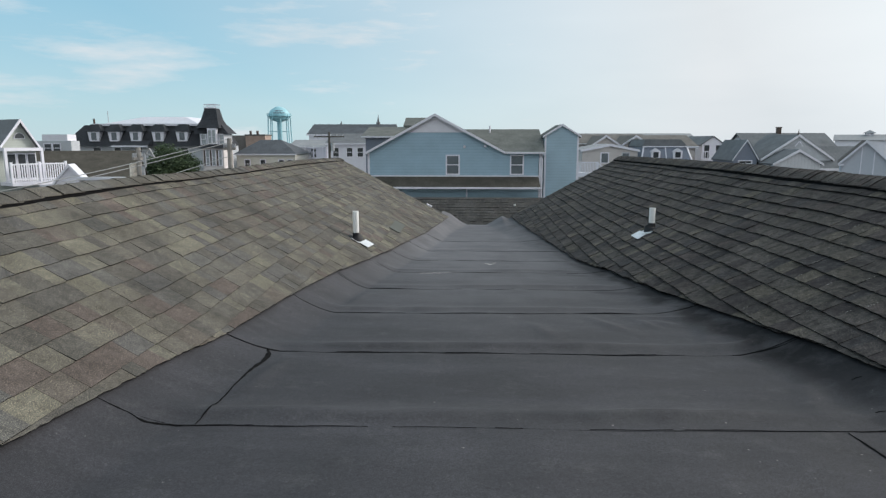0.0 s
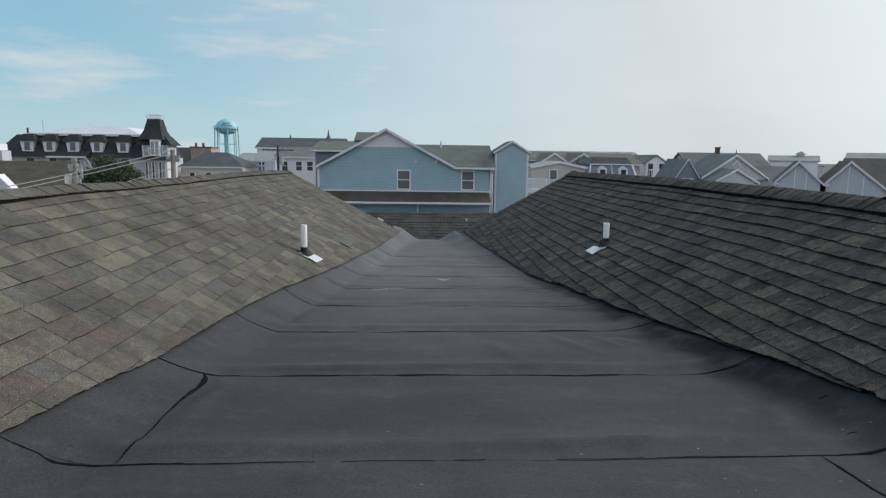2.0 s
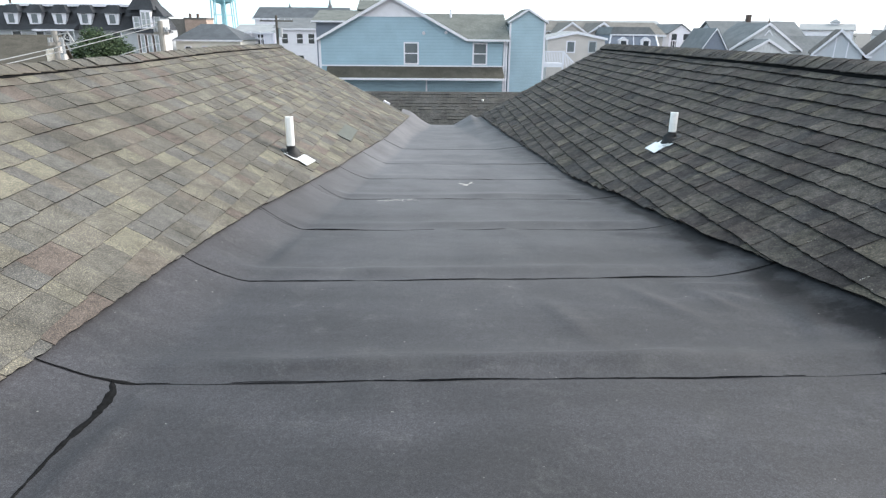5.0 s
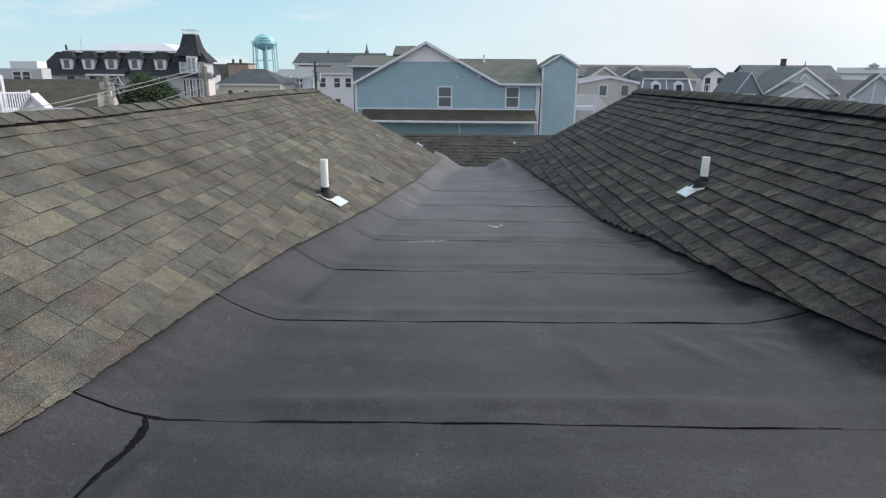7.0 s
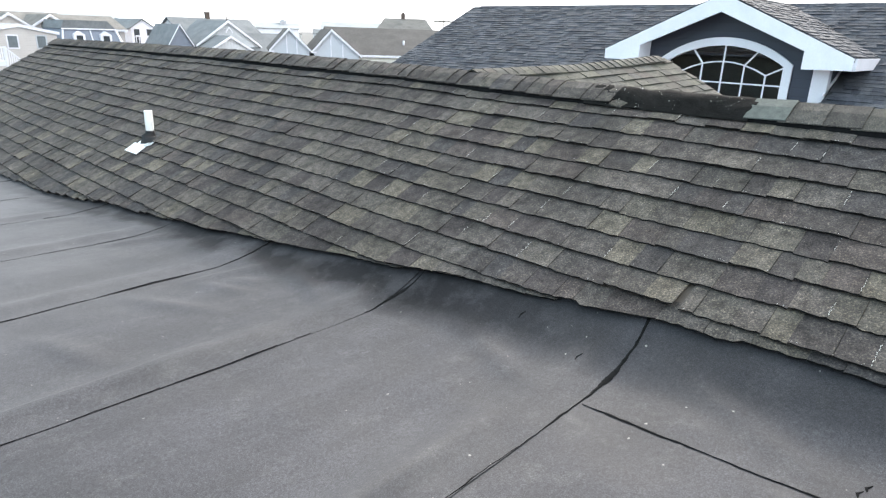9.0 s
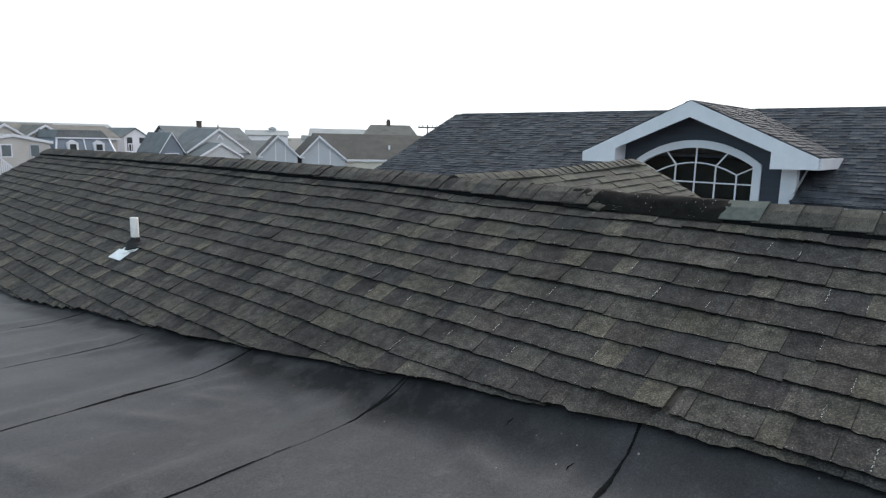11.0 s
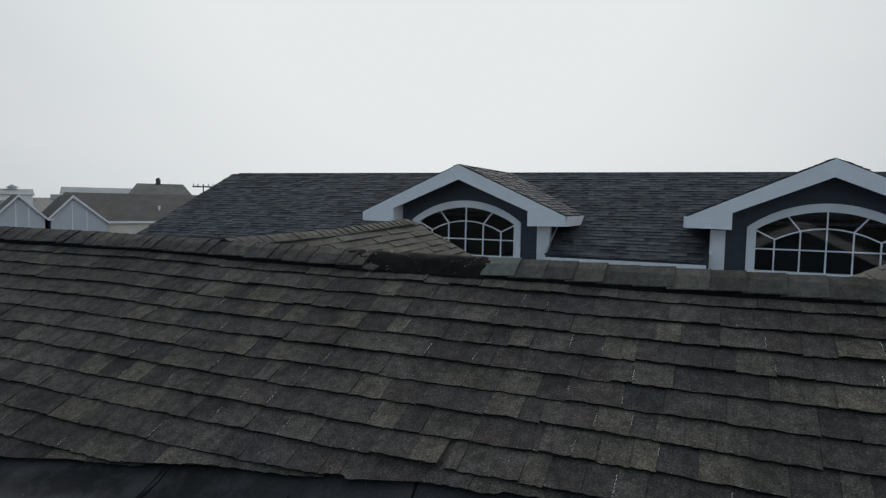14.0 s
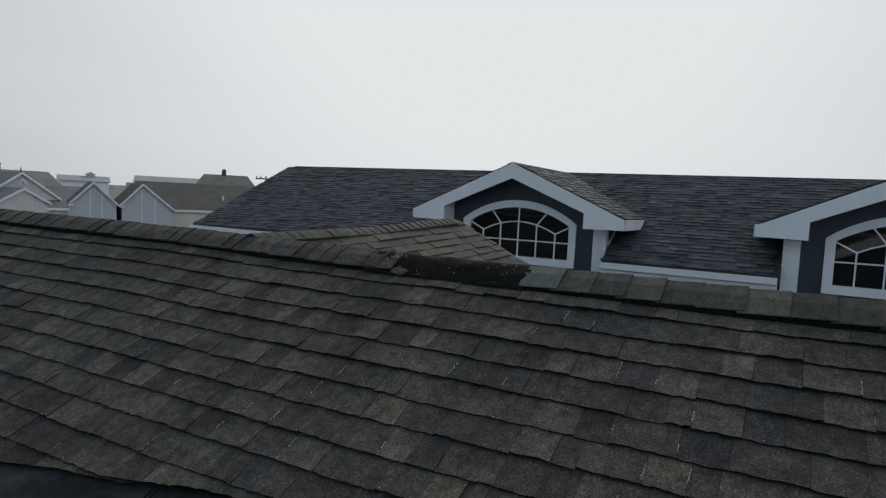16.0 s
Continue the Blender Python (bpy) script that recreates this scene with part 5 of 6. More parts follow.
part("stair_rail", Geo().beam((0.74, 0, 0.9), (1.58, 0, 0.08), 0.1, 0.09), white, fence)
part("floor", Geo().box(-1.0, 0.74, 0.0, 2.0, -0.3, 0.0), white, fence)
part("post", Geo().box(-1.0, -0.86, -0.06, 0.06, GROUND + 1.6, 0.95), white, fence)
part("post", Geo().box(0.66, 0.78, -0.06, 0.06, GROUND + 1.6, 0.98), white, fence)


def mansard(x, y, wd, dp, z0, z1, wall, roof, label, dorm, inset=0.7, trim=white):
    h = thing("house", pose(x, y, GROUND), label, "house")
    a, G = wd / 2, -GROUND
    part("wall", Geo().box(-a, a, 0, dp, 0, z0 + G), wall, h)
    b = a - inset * 0.6
    v = [(-a, -0.1, z0 + G), (a, -0.1, z0 + G), (a, dp, z0 + G), (-a, dp, z0 + G), (-b, inset, z1 + G), (b, inset, z1 + G), (b, dp - inset, z1 + G), (-b, dp - inset, z1 + G)]
    part("mansard_roof", Geo().add(v, [(0, 1, 5, 4), (1, 2, 6, 5), (2, 3, 7, 6), (3, 0, 4, 7), (4, 5, 6, 7), (3, 2, 1, 0)]), roof, h)
    for sx in (-1, 1):
        part("corner_board", Geo().beam((sx * a, -0.15, z0 + G), (sx * b, inset - 0.05, z1 + G), 0.12, 0.1), trim, h)
    for dx in dorm:
        d = part("dormer", Geo().prism([(dx - 0.42, z0 + G + 0.1), (dx + 0.42, z0 + G + 0.1), (dx + 0.42, z0 + G + 0.78), (dx, z0 + G + 1.05), (dx - 0.42, z0 + G + 0.78)], -0.15, inset + 0.3), trim, h)
        part("pane", Geo().box(dx - 0.24, dx + 0.24, -0.18, -0.155, z0 + G + 0.2, z0 + G + 0.7), dark_glass, d)
    return h


m = mansard(18.77, 60, 4.6, 7, -0.62, 0.57, slate_sid, slate_sid, "slate-blue mansard house with two white dormers", (-1.0, 1.03), 0.5)
part("corner_board", Geo().beam((0, -0.15, 5.9), (0, 0.45, 7.07), 0.08, 0.08), white, m)
part("cornice", Geo().box(-2.1, 2.1, 0.3, 0.46, 7.03, 7.13), white, m)
part("upper_roof", Geo().prism([(-2.1, 7.07), (2.1, 7.07), (1.45, 7.75), (-1.85, 7.75)], 0.52, 6.5), grey_roof, m)
gable_house(22.7, 72, 0, 5.9, 8, 0.6, 1.78, beige, brown_roof, "house with long brown roof running across", across=True)


def white_house(x, y, wd, top, label):
    h = thing("house", pose(x, y, GROUND), label, "house")
    H = top - GROUND
    part("wall", Geo().prism([(-wd / 2, 0), (wd / 2, 0), (wd / 2, H - 0.9), (0, H), (-wd / 2, H - 0.9)], 0, 8), white, h)
    for s in (-1, 1):
        part("roof", Geo().prism([(0, H + 0.1), (s * (wd / 2 + 0.3), H - 0.95), (s * (wd / 2 + 0.3), H - 1.08), (0, H - 0.02)], -0.2, 8), grey_roof, h)
    for k in range(2):
        z = H - 2.4 - 2.6 * k
        part("balcony", Geo().box(-wd / 2, wd / 2, -1.2, 0.0, z - 0.35, z - 0.2), white, h)
        for i in range(9):
            part("baluster", Geo().box(-wd / 2 + i * wd / 8.2, -wd / 2 + i * wd / 8.2 + 0.06, -1.18, -1.12, z - 0.2, z + 0.7), white, h)
        part("handrail", Geo().box(-wd / 2, wd / 2, -1.2, -1.1, z + 0.68, z + 0.76), white, h)
        for sx in (-0.27, 0.27):
            window(h, sx * wd, 0, z - 0.1, wd * 0.24, 1.5)
    return h


white_house(29.05, 76, 2.5, 1.6, "tall white house with stacked balconies")
gable_house(26.08, 60, 0, 2.16, 5, -0.46, 1.22, slate_sid, grey_roof, "small grey-blue steep gable house front", over=0.12, rake=0.12, windows=((0.0, -1.2, 1.1, 0.45),))
main = gable_house(32.9, 64, 0, 8.6, 8, -0.2, 1.93, grey_lap, grey_roof, "grey house with long slate roof and brick chimney", across=True)
part("chimney", Geo().box(-0.4, 0.0, 3.8, 4.2, 7.6, 8.95).box(-0.44, 0.04, 3.76, 4.24, 8.95, 9.04), brick_dark, main, "dark brick chimney")
for vx in (-2.0, 1.2):
    part("roof_vent", Geo().tube([(vx, 2.0, 6.9), (vx, 2.0, 7.8)], 0.09, 8), white, main)
cross = gable_house(30.83, 60.2, 0, 6.3, 6, -0.45, 1.70, grey_lap, grey_roof, "grey cross-gable house with white boards and finial", over=0.2)
part("finial", Geo().tube([(0, 0, 8.1), (0, 0, 8.3), (0, 0, 8.7)], [0.09, 0.07, 0.01], 8), brick_dark, cross)
part("peak_ornament", Geo().beam((-0.35, -0.3, 7.1), (0, -0.3, 7.6), 0.07, 0.07).beam((0.35, -0.3, 7.1), (0, -0.3, 7.6), 0.07, 0.07), white, cross)
gable_house(29.6, 57.5, 0, 4.0, 5, -0.78, 0.36, grey_sid, grey_roof, "low pale grey gable with white boards", over=0.2)
gable_house(34.8, 59.5, 0, 5.4, 5, -1.2, 0.62, grey_lap, grey_roof, "grey house with long slate roof", across=True)

# pair of grey gables with upright battens, and their long roof
PAIR_YAW = -29.0
PAIR = Vector((24.1, 39.45, 0.0))
PAIR_ALONG = Vector((math.cos(radians(PAIR_YAW)), math.sin(radians(PAIR_YAW)), 0.0))


def terrace_gable(s, left, right, top, low_left, low_right, battens):
    """A gable front whose two rakes may end at different heights."""
    p = PAIR + PAIR_ALONG * s
    h = thing("house", pose(p.x, p.y, GROUND, 0, 0, PAIR_YAW), "pale grey terrace gable with white battens and boards", "house", "terrace gables")
    G = -GROUND
    part("wall", Geo().prism([(0.14 - left, 0), (right - 0.14, 0), (right - 0.14, low_right + 0.1 + G), (0, top - 0.06 + G), (0.14 - left, low_left + 0.1 + G)], 0, 6.5), grey_board, h)
    for x, z in ((-left, low_left), (right, low_right)):
        part("roof", Geo().prism([(0, top + G), (x, z + G), (x, z - 0.1 + G), (0, top - 0.1 + G)], -0.14, 6.6), terrace_roof, h)
        part("rake_board", Geo().prism([(0, top + 0.02 + G), (x * 1.01, z + 0.02 + G), (x * 1.01, z - 0.12 + G), (0, top - 0.15 + G)], -0.18, -0.14), white, h)
    part("eave_return", Geo().box(-left, 0.3 - left, -0.17, 0.0, low_left - 0.14 + G, low_left - 0.03 + G), white, h)
    for bx in battens:
        part("batten", Geo().box(bx - 0.03, bx + 0.03, -0.04, 0.0, 2.0, top - 0.3 - 0.8 * abs(bx) + G), white, h)
    window(h, 0.1, 0, 3.7, 0.5, 1.3)


terrace_gable(0.26, 1.33, 1.42, 1.16, -0.25, -0.27, (-0.18, 0.47))
terrace_gable(3.05, 1.34, 1.98, 1.17, -0.26, -0.53, (-0.06, 0.74))
h = gable_house(31.4, 36.9, PAIR_YAW, 8.6, 8.5, -0.42, 1.38, cream, terrace_roof, "long brown terrace roof with white eave board", across=True, over=0.15, rake=0.14)
part("roof_vent", Geo().tube([(1.1, 1.6, 6.3), (1.1, 1.6, 7.05)], 0.08, 8), white, h)
# far skyline to the right
h = thing("house", pose(52.0, 57.5, GROUND, 0, 0, -42), "far house with hipped brown roof and chimney", "house")
part("wall", Geo().box(-3.6, 2.3, 0, 6, 0, 7.75), cream, h)
part("roof", Geo().add([(-4.1, -0.3, 7.7), (2.8, -0.3, 7.7), (2.8, 6.3, 7.7), (-4.1, 6.3, 7.7), (-3.1, 3.0, 9.22), (1.75, 3.0, 9.22)], [(0, 1, 5, 4), (1, 2, 5), (2, 3, 4, 5), (3, 0, 4), (3, 2, 1, 0)]), brown_roof, h)
part("chimney", Geo().box(-1.15, -0.65, 2.8, 3.3, 8.6, 9.75).box(-1.05, -0.75, 2.9, 3.2, 9.75, 9.9), brick_dark, h)
gable_house(56.0, 72, -38, 10, 8, 1.2, 2.3, cream, pale_roof, "far long grey roof", across=True, rake=0)
gable_house(27.0, 100, 0, 17.4, 8, 1.2, 2.3, cream, pale_roof, "far long pale grey roof", across=True, rake=0)
cup = gable_house(60.6, 100, -30, 7, 7, 1.3, 2.1, white, pale_roof, "far pale house with a small cupola", across=True, rake=0)
part("cupola", Geo().box(0.4, 1.6, 3.0, 4.0, 8.5, 8.8), white, cup)
part("cupola_roof", Geo().add([(0.1, 2.7, 8.8), (1.9, 2.7, 8.8), (1.9, 4.3, 8.8), (0.1, 4.3, 8.8), (1.0, 3.5, 9.3)], [(0, 1, 4), (1, 2, 4), (2, 3, 4), (3, 0, 4), (3, 2, 1, 0)]), pale_roof, cup)


# ---- left side: hotel, water tower, white house ----
HIP_FACES = [(0, 1, 5, 4), (1, 2, 6, 5), (2, 3, 7, 6), (3, 0, 4, 7), (4, 5, 6, 7), (3, 2, 1, 0)]


def build_hotel():
    ox, oy = -38.9, 75
    h = thing("hotel", pose(ox, oy, GROUND), "long hotel with charcoal mansard roof, white dormers and a corner tower", "hotel")
    G = -GROUND
    part("wall", Geo().box(-9.6, 7.2, 0.6, 12, 0, 7.02), grey_lap, h)
    v = [(-10.2, 0, 6.98), (7.3, 0, 6.98), (7.3, 12, 6.98), (-10.2, 12, 6.98), (-7.9, 1.4, 9.5), (6.5, 1.4, 9.5), (6.5, 10, 9.5), (-7.9, 10, 9.5)]
    part("mansard_roof", Geo().add(v, [(0, 1, 5, 4), (1, 2, 6, 5), (2, 3, 7, 6), (3, 0, 4, 7), (4, 5, 6, 7), (3, 2, 1, 0)]), black_roof, h, "charcoal slate mansard")
    part("parapet", Geo().box(-6.6, 6.5, 1.1, 1.4, 9.42, 9.68), white, h)
    part("white_roof", Geo().add([(-6.4, 1.45, 9.55), (6.5, 1.45, 9.55), (6.5, 9.5, 9.55), (-6.4, 9.5, 9.55), (-1.2, 3.2, 10.55), (4.0, 3.2, 10.55), (4.0, 7.5, 10.55), (-1.2, 7.5, 10.55)], HIP_FACES), white, h, "low white hipped roof covering")
    for i, dx in enumerate((-6.1, -3.6, -0.95, 1.8, 4.75)):
        d = part("dormer", Geo().prism([(dx - 0.58, 7.55), (dx + 0.58, 7.55), (dx + 0.78, 8.75), (dx - 0.78, 8.75)], 0.15, 1.6), white, h, "white flared dormer")
        part("dormer_roof", Geo().add([(dx - 1.08, -0.05, 8.72), (dx + 1.08, -0.05, 8.72), (dx + 1.08, 1.8, 8.9), (dx - 1.08, 1.8, 8.9), (dx - 0.5, 0.5, 9.58), (dx + 0.5, 0.5, 9.58), (dx + 0.5, 1.8, 9.58), (dx - 0.5, 1.8, 9.58)], HIP_FACES), black_roof, d)
        part("pane", Geo().box(dx - 0.30, dx + 0.30, 0.1, 0.145, 7.7, 8.6), blind_pane, d)
        window(h, dx, 0.6, 5.65, 0.9, 1.15)
    part("porch_roof", Geo().prism([(-1.2, 7.05), (0.6, 7.75), (0.6, 7.0)], -3.2, 1.0, "x"), black_roof, h)
    part("porch_eave", Geo().box(-3.3, 1.1, -1.3, -1.15, 6.88, 7.06), white, h)
    for px in (-3.1, 0.9):
        part("porch_post", Geo().box(px - 0.05, px + 0.05, -1.05, -0.95, 0, 6.95), grey_lap, h)
    # corner tower
    T = 8.3                                         # the corner tower's middle

    def hip(name, x0, x1, y0, y1, z0, a0, a1, b0, b1, z1, label=""):
        v = [(x0, y0, z0), (x1, y0, z0), (x1, y1, z0), (x0, y1, z0), (a0, b0, z1), (a1, b0, z1), (a1, b1, z1), (a0, b1, z1)]
        part(name, Geo().add(v, [(0, 1, 5, 4), (1, 2, 6, 5), (2, 3, 7, 6), (3, 0, 4, 7), (4, 5, 6, 7), (3, 2, 1, 0)]), black_roof, h, label)

    part("tower_wall", Geo().box(7.45, 10.0, -0.6, 2.4, 0, 6.8), pink_sid, h, "pale pinkish tower wall")
    hip("tower_skirt", 7.2, 10.3, -0.95, 2.6, 6.75, 7.6, 9.95, -0.55, 2.3, 7.2)
    part("tower_storey", Geo().box(7.1, 10.05, -0.3, 2.2, 7.1, 8.5), grey_lap, h)
    hip("tower_eyebrow", 6.4, 10.6, -0.45, 2.5, 8.45, 7.2, 9.6, 0.2, 2.2, 9.5)
    part("tower_bay", Geo().box(8.2, 9.3, -0.75, 0.5, 7.2, 9.1), white, h)
    hip("tower_roof", 6.85, 9.7, -0.8, 2.4, 9.1, 7.25, 9.25, 0.0, 1.9, 10.1, "steep flared flat-topped tower roof")
    hip("tower_roof", 7.25, 9.25, 0.0, 1.9, 10.1, 7.55, 8.95, 0.5, 1.6, 11.45)
    crown = Geo()
    for q in np.linspace(7.5, 9.0, 10):
        crown.box(q - 0.02, q + 0.02, 0.45, 0.49, 11.45, 11.95).box(q - 0.02, q + 0.02, 1.6, 1.64, 11.45, 11.95)
    part("tower_crown", crown.box(7.48, 9.02, 0.44, 0.5, 11.45, 11.55).box(7.48, 9.02, 0.44, 0.5, 11.9, 11.96).box(7.48, 9.02, 1.58, 1.64, 11.9, 11.96), white, h)
    for wx, wy, wz, ww, wh in ((7.55, -0.32, 7.25, 0.5, 1.1), (8.5, -0.77, 7.35, 0.34, 1.5), (9.0, -0.77, 7.35, 0.34, 1.5), (9.75, -0.32, 7.25, 0.5, 1.1)):
        window(h, wx, wy, wz, ww, wh, pane=curtain_pane)
    for wx in (8.05, 8.8, 9.6):
        window(h, wx, -0.62, 4.75, 0.32, 1.75, pane=curtain_pane)
        part("shutter", Geo().box(wx - 0.44, wx - 0.27, -0.68, -0.6, 4.7, 6.5), brick_dark, h)
    part("aerial", Geo().tube([(-5.2, 2, 9.6), (-5.2, 2, 11.2)], 0.04, 6), steel, h)
    part("roof_vent", Geo().tube([(-7.0, 2, 9.6), (-7.0, 2, 10.3)], 0.12, 8), brick_dark, h)


build_hotel()


def build_water_tower():
    t = thing("water_tower", pose(-98.3, 330, GROUND), "aqua painted water tower with domed tank on tall legs", "water tower")
    prof = [(0.01, 25.4), (0.5, 25.2), (2.0, 24.8), (3.8, 23.7), (4.9, 22.4), (5.3, 21.2), (5.35, 20.4), (5.0, 19.0), (3.8, 18.1), (1.9, 17.6), (1.1, 17.2)]
    part("tank", Geo().tube([(0, 0, z) for r, z in prof], [r for r, z in prof], 40), aqua, t, smooth=True)
    part("catwalk", Geo().tube([(0, 0, 20.2), (0, 0, 20.45)], [6.2, 6.2], 40), aqua, t)
    rail = Geo()
    for i in range(24):
        a, b = 2 * math.pi * i / 24, 2 * math.pi * (i + 1) / 24
        p, q = (6.15 * math.cos(a), 6.15 * math.sin(a)), (6.15 * math.cos(b), 6.15 * math.sin(b))
        rail.tube([(*p, 20.4), (*p, 21.5)], 0.07, 6).tube([(*p, 21.45), (*q, 21.45)], 0.08, 6)
    part("catwalk_railing", rail, aqua, t)
    # the painted lettering is too small to read: rows of bars on the tank
    for z, r, wide in ((22.75, 4.62, 0.34), (21.75, 5.16, 0.5)):
        for i in range(7):
            a = -math.pi / 2 + 0.28 + wide * (i - 3) / 3
            if abs(z - 22) < 1 or i % 6:
                part("lettering_bar", Geo().add([(r * math.cos(a + e), r * math.sin(a + e), z + k) for k in (-0.32, 0.32) for e in (-0.05, 0.05)] + [(1.03 * r * math.cos(a + e), 1.03 * r * math.sin(a + e), z + k) for k in (-0.32, 0.32) for e in (-0.05, 0.05)], [(4, 5, 7, 6), (0, 2, 3, 1), (0, 1, 5, 4), (2, 6, 7, 3), (0, 4, 6, 2), (1, 3, 7, 5)]), slate_sid, t)
    part("riser", Geo().tube([(0, 0, 0), (0, 0, 17.3)], 1.25, 16), aqua, t)
    for i in range(8):
        a = 2 * math.pi * (i + 0.5) / 8
        part("leg", Geo().tube([(6.3 * math.cos(a), 6.3 * math.sin(a), 0), (5.6 * math.cos(a), 5.6 * math.sin(a), 20.2)], 0.28, 8), aqua, t)
    for z in (6.5, 12.5):
        r = 6.3 - 0.7 * z / 20.2
        for i in range(8):
            a, b = 2 * math.pi * (i + 0.5) / 8, 2 * math.pi * (i + 1.5) / 8
            part("brace", Geo().tube([(r * math.cos(a), r * math.sin(a), z), (r * math.cos(b), r * math.sin(b), z)], 0.12, 6), aqua, t)


build_water_tower()


def build_balcony_house():
    h = thing("house", pose(-22.35, 30.6, GROUND, 0, 0, 62), "sage green gabled house with white balcony and fanlight", "house")
    G = -GROUND
    part("wall", Geo().prism([(-1.7, 0), (1.0, 0), (1.0, 7.45), (0.28, 8.55), (-0.35, 7.6), (-1.7, 7.6)], 0, 7), sage, h)
    for s, ex, ez in ((1, 1.15, 7.22), (-1, -0.75, 7.35)):
        part("roof", Geo().prism([(0.28, 8.68), (ex, ez), (ex, ez - 0.12), (0.28, 8.55)], -0.25, 7), grey_roof, h)
        part("rake_board", Geo().prism([(0.28, 8.70), (ex, ez + 0.02), (ex, ez - 0.13), (0.28, 8.52)], -0.30, -0.25), white, h)
    arch = [(0.22 * math.cos(a), 0.26 * math.sin(a)) for a in np.linspace(0, math.pi, 13)]
    f = part("fanlight", Geo().prism([(0.28 + 1.2 * x, 7.72 + 1.2 * z) for x, z in arch], -0.04, 0.0), white, h, "white framed half-round window")
    part("pane", Geo().prism([(0.28 + x, 7.74 + z) for x, z in arch], -0.06, -0.045), dark_glass, f)
    part("porch_beam", Geo().box(-0.75, 1.05, -0.6, -0.1, 7.12, 7.28), white, h)
    for i in range(3):
        d = part("glass_door", Geo().box(-0.42 + i * 0.47, 0.02 + i * 0.47, -0.05, 0, 5.7, 7.0), white, h)
        part("pane", Geo().box(-0.37 + i * 0.47, -0.03 + i * 0.47, -0.07, -0.052, 5.78, 6.95), dark_glass, d)
    for x in (-0.7, 1.0):
        part("porch_post", Geo().box(x - 0.06, x + 0.06, -0.6, -0.48, 5.6, 7.12), white, h)
    part("balcony_floor", Geo().box(-0.8, 1.82, -1.2, 0.0, 5.45, 5.62), white, h)
    part("handrail", Geo().box(-0.8, 1.82, -1.2, -1.13, 6.45, 6.52), white, h)
    part("low_rail", Geo().box(-0.8, 1.82, -1.19, -1.14, 5.72, 5.78), white, h)
    for i in range(24):
        part("baluster", Geo().box(-0.78 + i * 0.11, -0.735 + i * 0.11, -1.185, -1.145, 5.62, 6.46), white, h)
    for x in (-0.8, 0.5, 1.78):
        part("rail_post", Geo().box(x - 0.04, x + 0.06, -1.22, -1.1, 5.45, 6.6), white, h)
    gable_house(-19.2, 29.9, 18, 1.25, 0.9, -0.78, 0.0, white, white, "small white gabled lean-to roof", over=0.1, rake=0.14)


build_balcony_house()
gable_house(-30.1, 45.1, 20, 9.6, 9, -1.85, 0.34, beige, deep_brown, "low house with wide brown shingle roof", across=True)
lean = thing("eave_trim", pose(-17.0, 27.5, -0.56), "white flat roof edge", "roof edge")
part("board", Geo().box(-0.3, 2.0, -0.1, 0.1, -0.07, 0.07), white, lean)
part("wall", Geo().box(-0.3, 2.0, 0.1, 1.6, GROUND + 0.56, 0.0), beige, lean)
cot = thing("house", pose(-25.65, 80, GROUND), "cream cottage with hipped grey roof", "house")
part("wall", Geo().box(-3.8, 3.8, 0, 8, 0, 6.0), cream, cot)
part("roof", Geo().add([(-4.1, -0.3, 5.95), (4.1, -0.3, 5.95), (4.1, 8.3, 5.95), (-4.1, 8.3, 5.95), (-1.9, 4.0, 7.75), (0.9, 4.0, 7.75)], [(0, 1, 5, 4), (1, 2, 5), (2, 3, 4, 5), (3, 0, 4), (3, 2, 1, 0)]), slate_far, cot)
part("eave_board", Geo().box(-4.12, 4.12, -0.35, -0.3, 5.8, 5.97), white, cot)
for wx in (-2.4, -0.4, 2.0, 3.1):
    window(cot, wx, 0, 4.2, 0.6, 1.0)
r = thing("house", pose(-31.0, 92, GROUND), "flat orange brick building with small chimneys", "house")
part("wall", Geo().box(-1.4, 1.5, 0, 3, 0, 8.35), red_brick, r)
part("parapet", Geo().box(-1.5, 1.6, -0.1, 3.1, 8.35, 8.55), brown_roof, r)
part("side_wing", Geo().box(-5.0, -1.4, 0.5, 3, 0, 8.4), brown_roof, r)
for x in (-1.35, -0.3):
    part("chimney", Geo().box(x - 0.12, x + 0.12, 2, 2.4, 8.5, 9.1), brick_dark, r)
flat = thing("house", pose(-41.5, 62, GROUND), "grey flat-roofed house with white parapet", "house")
part("wall", Geo().box(-2.0, 2.0, 0, 1.4, 0, 7.6), grey_lap, flat)
part("parapet", Geo().box(-0.9, 1.7, -0.05, 1.4, 7.62, 8.25), white, flat)
for wx in (-0.4, 0.5):
    window(flat, wx, 0, 6.5, 0.7, 0.8)
# beyond the blue house
d = gable_house(-17.7, 96, 0, 12.6, 9, 2.2, 3.7, white, slate_far, "large white house with dark roof and steeple", across=True, over=0.3, windows=((-3.0, 0.2, 0.8, 1.3), (-1.0, 0.2, 0.8, 1.3), (1.0, 0.2, 0.8, 1.3), (2.6, 0.2, 0.8, 1.3), (-3.0, -2.6, 0.8, 1.3), (-1.0, -2.6, 0.8, 1.3), (1.0, -2.6, 0.8, 1.3)))
part("steeple", Geo().tube([(3.7, 4.5, 9.8), (3.7, 4.5, 10.5), (3.7, 4.5, 10.55), (3.7, 4.5, 11.65)], [0.36, 0.3, 0.2, 0.015], 6), grey_roof, d)
part("spirelet", Geo().tube([(-2.2, 4.5, 9.8), (-2.2, 4.5, 10.7)], [0.3, 0.02], 6), grey_roof, d)
